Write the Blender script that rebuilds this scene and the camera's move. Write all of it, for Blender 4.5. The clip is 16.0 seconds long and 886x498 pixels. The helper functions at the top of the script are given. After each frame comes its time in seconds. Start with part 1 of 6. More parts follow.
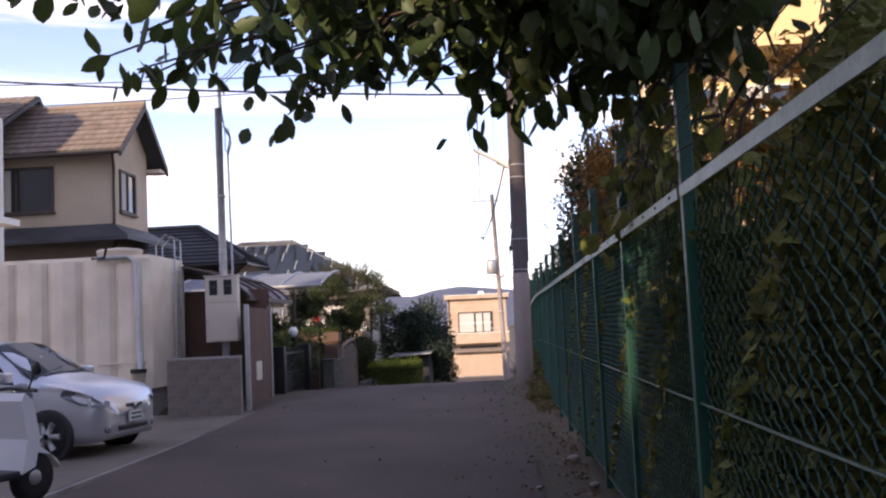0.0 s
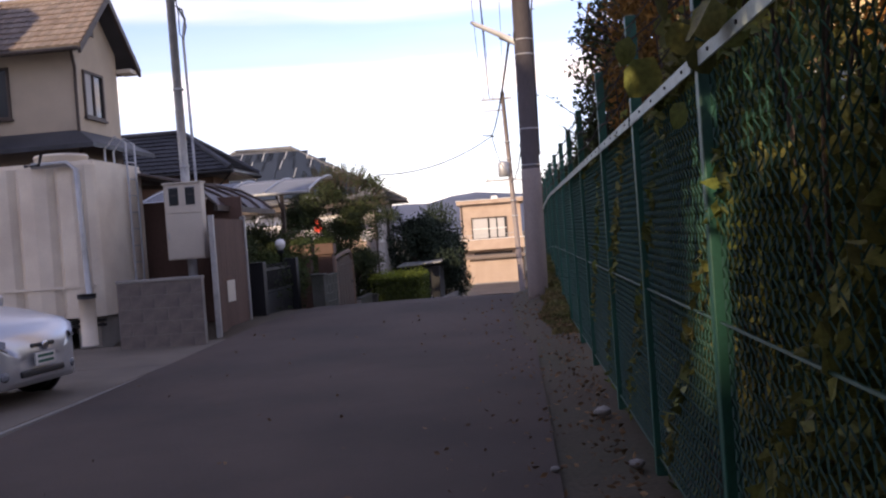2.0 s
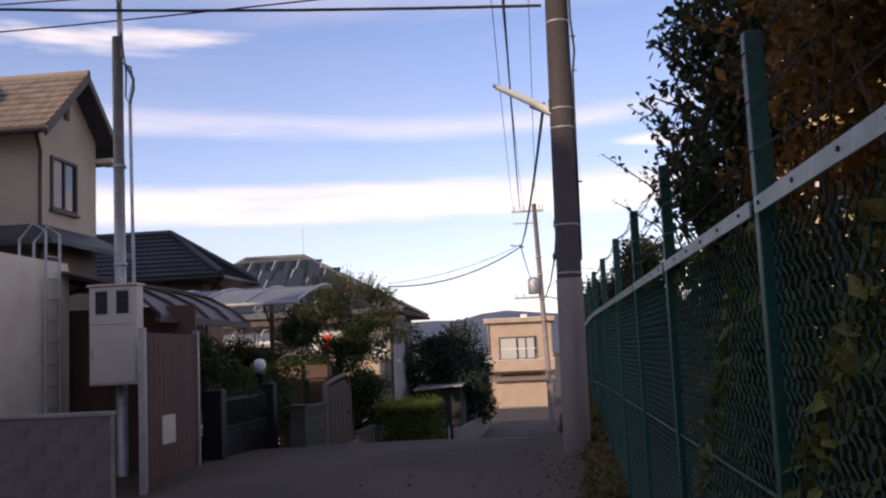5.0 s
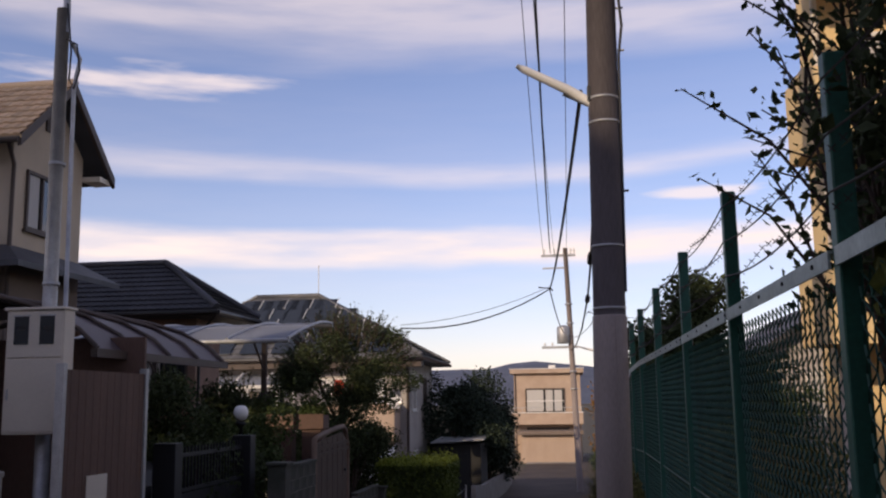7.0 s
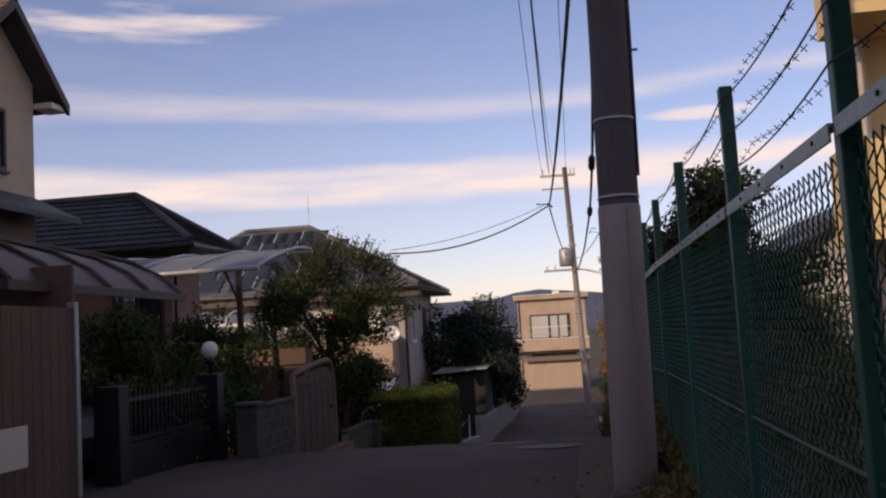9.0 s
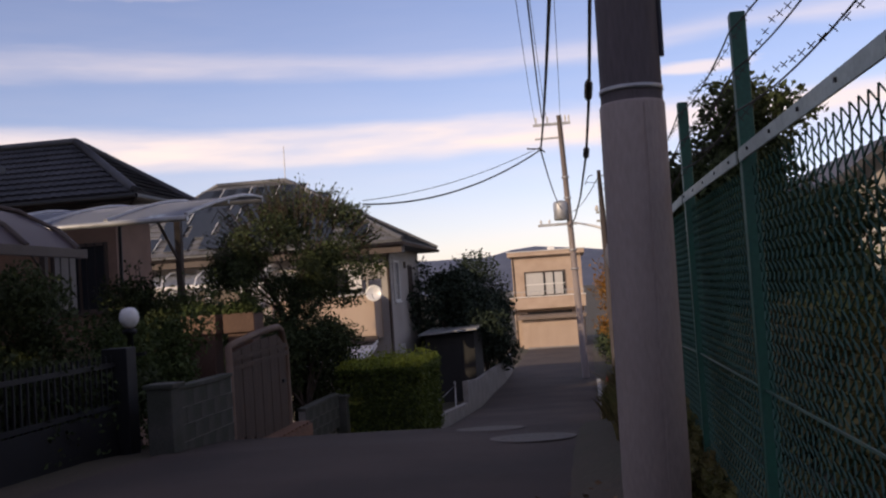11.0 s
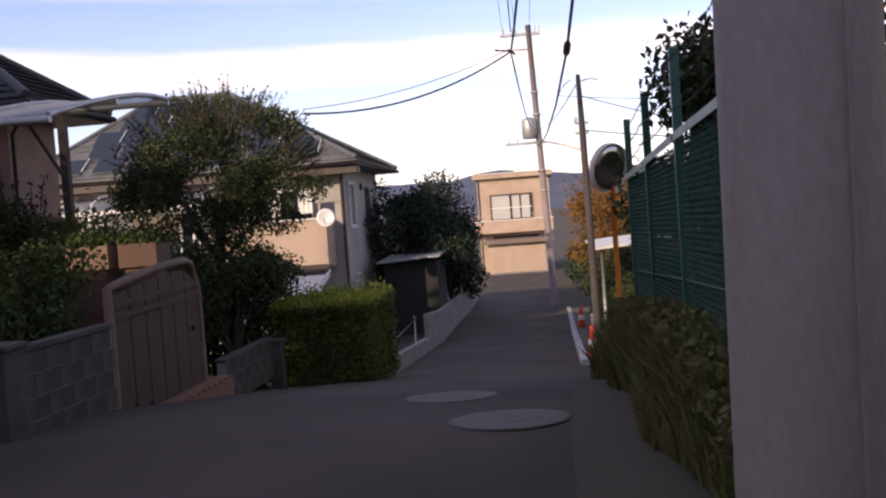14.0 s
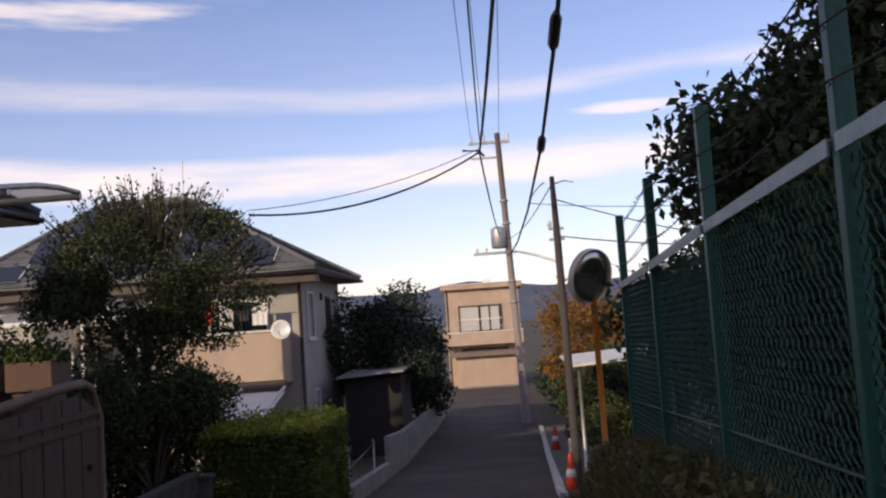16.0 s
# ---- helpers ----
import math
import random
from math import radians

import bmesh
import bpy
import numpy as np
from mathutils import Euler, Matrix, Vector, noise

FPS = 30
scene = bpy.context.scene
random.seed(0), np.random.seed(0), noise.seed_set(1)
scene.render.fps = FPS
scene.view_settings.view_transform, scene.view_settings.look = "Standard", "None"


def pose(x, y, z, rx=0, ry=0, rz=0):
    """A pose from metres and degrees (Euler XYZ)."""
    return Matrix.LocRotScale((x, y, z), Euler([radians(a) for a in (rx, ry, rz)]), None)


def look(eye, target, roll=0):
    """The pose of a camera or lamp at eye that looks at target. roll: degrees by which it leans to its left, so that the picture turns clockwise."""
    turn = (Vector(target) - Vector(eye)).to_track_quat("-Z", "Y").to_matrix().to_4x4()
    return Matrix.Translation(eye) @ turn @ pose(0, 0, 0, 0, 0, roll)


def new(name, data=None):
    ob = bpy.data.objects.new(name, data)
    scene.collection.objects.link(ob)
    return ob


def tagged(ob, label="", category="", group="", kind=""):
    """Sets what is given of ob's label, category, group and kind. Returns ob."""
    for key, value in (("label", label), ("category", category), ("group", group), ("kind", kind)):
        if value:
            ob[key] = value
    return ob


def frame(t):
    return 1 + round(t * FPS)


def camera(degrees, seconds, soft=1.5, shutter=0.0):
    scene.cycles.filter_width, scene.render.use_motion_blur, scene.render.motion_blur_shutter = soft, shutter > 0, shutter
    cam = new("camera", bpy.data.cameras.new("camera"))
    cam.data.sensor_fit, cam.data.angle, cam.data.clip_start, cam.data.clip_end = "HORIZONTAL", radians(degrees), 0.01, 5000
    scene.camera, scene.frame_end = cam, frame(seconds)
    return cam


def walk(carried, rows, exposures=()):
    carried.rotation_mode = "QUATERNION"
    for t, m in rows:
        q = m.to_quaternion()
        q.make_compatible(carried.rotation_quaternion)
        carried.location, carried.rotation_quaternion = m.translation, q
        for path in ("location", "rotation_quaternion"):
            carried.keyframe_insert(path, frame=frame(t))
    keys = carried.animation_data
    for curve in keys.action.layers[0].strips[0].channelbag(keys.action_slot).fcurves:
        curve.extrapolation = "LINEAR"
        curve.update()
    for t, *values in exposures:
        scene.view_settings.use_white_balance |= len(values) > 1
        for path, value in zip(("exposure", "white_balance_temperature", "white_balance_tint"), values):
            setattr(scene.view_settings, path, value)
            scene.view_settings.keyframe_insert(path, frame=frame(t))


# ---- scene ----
cam = camera(50.0, 16.0, soft=2.2)
PATH = [
    (0, (0.638, -6.401, 1.048), (0.531, -4.411, 1.209), -2.7),
    (0.5, (0.729, -5.333, 1.053), (0.605, -3.343, 1.211), -2.6),
    (1, (0.755, -4.57, 1.077), (0.621, -2.577, 1.172), -3.4),
    (1.5, (0.78, -4.127, 1.095), (0.638, -2.132, 1.091), -4.7),
    (2, (0.79, -3.552, 1.052), (0.638, -1.559, 1.019), -4.3),
    (2.5, (0.742, -3.269, 0.999), (0.593, -1.275, 1.011), -3.9),
    (3, (0.75, -2.554, 1.024), (0.578, -0.563, 1.098), -3.6),
    (3.5, (0.723, -1.693, 1.077), (0.554, 0.296, 1.193), -3.5),
    (4, (0.742, -1.037, 1.111), (0.568, 0.95, 1.259), -3.4),
    (6.5, (0.786, 2.812, 1.229), (0.539, 4.774, 1.529), -1.1),
    (7, (0.754, 3.257, 1.218), (0.496, 5.215, 1.536), -0.8),
    (7.5, (0.748, 3.704, 1.203), (0.485, 5.655, 1.558), -0.6),
    (8, (0.72, 4.182, 1.159), (0.469, 6.126, 1.56), -1.0),
    (8.5, (0.729, 4.607, 1.08), (0.474, 6.559, 1.437), -2.0),
    (9, (0.757, 5.099, 1.11), (0.489, 7.073, 1.288), -3.4),
    (9.2, (0.791, 5.39, 1.127), (0.517, 7.367, 1.253), -3.8),
    (11.3, (0.779, 7.944, 1.136), (0.514, 9.925, 1.208), -3.9),
    (11.5, (0.724, 8.068, 1.113), (0.466, 10.05, 1.153), -3.6),
    (12, (0.756, 8.238, 1.106), (0.51, 10.223, 1.097), -3.6),
    (12.5, (0.678, 9.158, 1.156), (0.448, 11.144, 1.205), -4.0),
    (13, (0.713, 9.852, 1.177), (0.478, 11.834, 1.045), -4.3),
    (13.5, (0.635, 10.113, 1.128), (0.414, 12.094, 0.961), -4.5),
    (14, (0.577, 10.534, 1.113), (0.372, 12.522, 1.038), -4.2),
    (14.5, (0.506, 11.134, 1.115), (0.294, 13.123, 1.131), -4.2),
    (15, (0.524, 11.642, 1.136), (0.327, 13.631, 1.212), -3.8),
    (15.5, (0.559, 11.959, 1.141), (0.383, 13.948, 1.251), -3.6),
    (16, (0.536, 12.341, 1.142), (0.412, 14.332, 1.295), -3.9),
]
EXPOSURES = [(0, 1.55, 6700, 12), (1.5, 1.35, 6700, 13), (3, 1.1, 6650, 13), (4, 0.9, 6600, 12), (6.5, 0.45, 6700, 11), (7.5, 0.35, 6750, 11), (9, 0.25, 6950, 13), (11.5, 0.45, 6750, 12), (12.5, 0.65, 6700, 13), (13.5, 0.95, 6750, 14), (14.5, 0.95, 6700, 13), (15.5, 0.6, 6600, 11), (16, 0.5, 6550, 10)]
walk(cam, [(t, look(e, g, r)) for t, e, g, r in PATH], EXPOSURES)

# ---- world and sun ----
SUN_AZ, SUN_EL = 213.0, 22.0


def build_world():
    w = bpy.data.worlds.new("world")
    scene.world = w
    w.use_nodes = True
    nt = w.node_tree
    N, L = nt.nodes, nt.links
    bg = N["Background"]
    sky = N.new("ShaderNodeTexSky")
    sky.sky_type = "NISHITA"
    sky.sun_disc = False
    sky.sun_elevation, sky.sun_rotation = radians(SUN_EL), radians(SUN_AZ)
    sky.air_density, sky.dust_density, sky.ozone_density = 1.0, 0.35, 2.0
    tc = N.new("ShaderNodeTexCoord")
    sep = N.new("ShaderNodeSeparateXYZ")
    L.new(tc.outputs["Generated"], sep.inputs[0])
    mp = N.new("ShaderNodeMapping")
    mp.inputs["Scale"].default_value = (2.2, 2.2, 16.0)
    L.new(tc.outputs["Generated"], mp.inputs[0])
    nz = N.new("ShaderNodeTexNoise")
    nz.inputs["Scale"].default_value, nz.inputs["Detail"].default_value = 1.6, 6.0
    L.new(mp.outputs[0], nz.inputs["Vector"])
    warp = N.new("ShaderNodeMath")
    warp.operation = "MULTIPLY_ADD"
    L.new(nz.outputs["Fac"], warp.inputs[0])
    warp.inputs[1].default_value = 0.045
    L.new(sep.outputs["Z"], warp.inputs[2])
    ramp = N.new("ShaderNodeValToRGB")
    cr = ramp.color_ramp
    stops = [(0.0, 0.4), (0.06, 0.26), (0.12, 0.1), (0.158, 0.18), (0.176, 0.92), (0.19, 0.85), (0.205, 0.1),
             (0.245, 0.05), (0.262, 0.42), (0.278, 0.08), (0.36, 0.02), (0.40, 0.42), (0.48, 0.5), (0.56, 0.15), (1.0, 0.1)]
    while len(cr.elements) < len(stops):
        cr.elements.new(0.5)
    for e, (p, v) in zip(cr.elements, stops):
        e.position, e.color = p, (v, v, v, 1)
    L.new(warp.outputs[0], ramp.inputs[0])
    fine = N.new("ShaderNodeTexNoise")
    mp2 = N.new("ShaderNodeMapping")
    mp2.inputs["Scale"].default_value = (3.0, 3.0, 22.0)
    L.new(tc.outputs["Generated"], mp2.inputs[0])
    L.new(mp2.outputs[0], fine.inputs["Vector"])
    fine.inputs["Scale"].default_value, fine.inputs["Detail"].default_value = 2.3, 7.0
    fr = N.new("ShaderNodeMapRange")
    fr.inputs[1].default_value, fr.inputs[2].default_value, fr.inputs[3].default_value, fr.inputs[4].default_value = 0.3, 0.62, 0.55, 1.1
    L.new(fine.outputs["Fac"], fr.inputs[0])
    mul = N.new("ShaderNodeMath")
    mul.operation, mul.use_clamp = "MULTIPLY", True
    L.new(ramp.outputs[0], mul.inputs[0])
    L.new(fr.outputs[0], mul.inputs[1])
    tint = N.new("ShaderNodeMix")
    tint.data_type, tint.blend_type = "RGBA", "MULTIPLY"
    tint.inputs[0].default_value = 1.0
    L.new(sky.outputs[0], tint.inputs[6])
    tint.inputs[7].default_value = SKY_TINT
    mix = N.new("ShaderNodeMix")
    mix.data_type = "RGBA"
    cover = mul.outputs[0]
    # two small wisps of cloud
    for c, s in (((-.405, .856, .318), (.105, .105, .017)), ((.15, .967, .207), (.05, .05, .010))):
        m3 = N.new("ShaderNodeMapping")
        m3.inputs["Location"].default_value = [-a / b for a, b in zip(c, s)]
        m3.inputs["Scale"].default_value = [1 / b for b in s]
        L.new(tc.outputs["Generated"], m3.inputs[0])
        ln = N.new("ShaderNodeVectorMath")
        ln.operation = "LENGTH"
        L.new(m3.outputs[0], ln.inputs[0])
        jit = N.new("ShaderNodeMath")
        jit.operation = "MULTIPLY_ADD"
        L.new(fine.outputs["Fac"], jit.inputs[0])
        jit.inputs[1].default_value = -3.4
        L.new(ln.outputs["Value"], jit.inputs[2])
        fade = N.new("ShaderNodeMapRange")
        fade.interpolation_type = "SMOOTHSTEP"
        fade.inputs[1].default_value, fade.inputs[2].default_value, fade.inputs[3].default_value, fade.inputs[4].default_value = -1.6, -0.5, 0.72, 0.0
        L.new(jit.outputs[0], fade.inputs[0])
        mx = N.new("ShaderNodeMath")
        mx.operation = "MAXIMUM"
        L.new(cover, mx.inputs[0])
        L.new(fade.outputs[0], mx.inputs[1])
        cover = mx.outputs[0]
    L.new(cover, mix.inputs[0])
    L.new(tint.outputs[2], mix.inputs[6])
    mix.inputs[7].default_value = CLOUD
    L.new(mix.outputs[2], bg.inputs[0])
    bg.inputs[1].default_value = SKY_STRENGTH


SKY_TINT, CLOUD, SKY_STRENGTH = (1.12, 0.97, 1.15, 1), (8.3, 7.05, 6.8, 1), 0.1
build_world()
sun = new("sun", bpy.data.lights.new("sun", "SUN"))
sun.data.energy, sun.data.angle, sun.data.color = 2.4, radians(0.6), (1.0, 0.80, 0.58)
_a, _e = radians(SUN_AZ), radians(SUN_EL)
SUN_DIR = Vector((math.sin(_a) * math.cos(_e), math.cos(_a) * math.cos(_e), math.sin(_e)))
sun.matrix_world = look(SUN_DIR * 60, (0, 0, 0))


# ---- materials ----
def mat(name, color, rough=0.7, metal=0.0, var=0.25, scale=3.0, bump=0.0, fine=60.0, color2=None, island=0.0, spec=0.4, trans=0.0, stretch=(1, 1, 1)):
    """Principled material with broad and fine variation in object space."""
    m = bpy.data.materials.new(name)
    m.use_nodes = True
    nt = m.node_tree
    N, L = nt.nodes, nt.links
    p = N["Principled BSDF"]
    p.inputs["Roughness"].default_value, p.inputs["Metallic"].default_value = rough, metal
    p.inputs["Specular IOR Level"].default_value = spec
    tc = N.new("ShaderNodeTexCoord")
    mp = N.new("ShaderNodeMapping")
    mp.inputs["Scale"].default_value = stretch
    L.new(tc.outputs["Object"], mp.inputs[0])
    a = N.new("ShaderNodeTexNoise")
    a.inputs["Scale"].default_value, a.inputs["Detail"].default_value = scale, 5.0
    L.new(mp.outputs[0], a.inputs["Vector"])
    b = N.new("ShaderNodeTexNoise")
    b.inputs["Scale"].default_value, b.inputs["Detail"].default_value = fine, 3.0
    L.new(mp.outputs[0], b.inputs["Vector"])
    c2 = color2 or tuple(c * (1 - var) for c in color)
    r1 = N.new("ShaderNodeMapRange")
    r1.inputs[1].default_value, r1.inputs[2].default_value = 0.35, 0.65
    L.new(a.outputs["Fac"], r1.inputs[0])
    mx = N.new("ShaderNodeMix")
    mx.data_type = "RGBA"
    L.new(r1.outputs[0], mx.inputs[0])
    mx.inputs[6].default_value, mx.inputs[7].default_value = (*color, 1), (*c2, 1)
    mx2 = N.new("ShaderNodeMix")
    mx2.data_type, mx2.blend_type = "RGBA", "MULTIPLY"
    mx2.inputs[0].default_value = 1.0
    r2 = N.new("ShaderNodeMapRange")
    r2.inputs[1].default_value, r2.inputs[2].default_value = 0.3, 0.7
    r2.inputs[3].default_value, r2.inputs[4].default_value = 1 - var * 0.6, 1 + var * 0.4
    L.new(b.outputs["Fac"], r2.inputs[0])
    L.new(mx.outputs[2], mx2.inputs[6])
    L.new(r2.outputs[0], mx2.inputs[7])
    out = mx2.outputs[2]
    if island:
        g = N.new("ShaderNodeNewGeometry")
        ri = N.new("ShaderNodeMapRange")
        ri.inputs[3].default_value, ri.inputs[4].default_value = 1 - island, 1 + island
        L.new(g.outputs["Random Per Island"], ri.inputs[0])
        mi = N.new("ShaderNodeMix")
        mi.data_type, mi.blend_type = "RGBA", "MULTIPLY"
        mi.inputs[0].default_value = 1.0
        L.new(out, mi.inputs[6])
        L.new(ri.outputs[0], mi.inputs[7])
        out = mi.outputs[2]
    L.new(out, p.inputs["Base Color"])
    if bump:
        bp = N.new("ShaderNodeBump")
        bp.inputs["Strength"].default_value, bp.inputs["Distance"].default_value = bump, 0.01
        L.new(b.outputs["Fac"], bp.inputs["Height"])
        L.new(bp.outputs[0], p.inputs["Normal"])
    if trans:
        tr = N.new("ShaderNodeBsdfTranslucent")
        L.new(out, tr.inputs[0])
        ms = N.new("ShaderNodeMixShader")
        ms.inputs[0].default_value = trans
        L.new(p.outputs[0], ms.inputs[1])
        L.new(tr.outputs[0], ms.inputs[2])
        L.new(ms.outputs[0], N["Material Output"].inputs[0])
    return m


def glass(name, color, rough=0.05, spec=0.8):
    m = bpy.data.materials.new(name)
    m.use_nodes = True
    p = m.node_tree.nodes["Principled BSDF"]
    p.inputs["Base Color"].default_value = (*color, 1)
    p.inputs["Roughness"].default_value, p.inputs["Specular IOR Level"].default_value = rough, spec
    return m


def clear_panel(name, color, alpha):
    """A tinted sheet that lets part of the light straight through."""
    m = glass(name, color, 0.45, 0.25)
    nt = m.node_tree
    tr = nt.nodes.new("ShaderNodeBsdfTransparent")
    tr.inputs[0].default_value = (*[0.5 + c * 0.5 for c in color], 1)
    ms = nt.nodes.new("ShaderNodeMixShader")
    ms.inputs[0].default_value = alpha
    nt.links.new(tr.outputs[0], ms.inputs[1])
    nt.links.new(nt.nodes["Principled BSDF"].outputs[0], ms.inputs[2])
    nt.links.new(ms.outputs[0], nt.nodes["Material Output"].inputs[0])
    return m


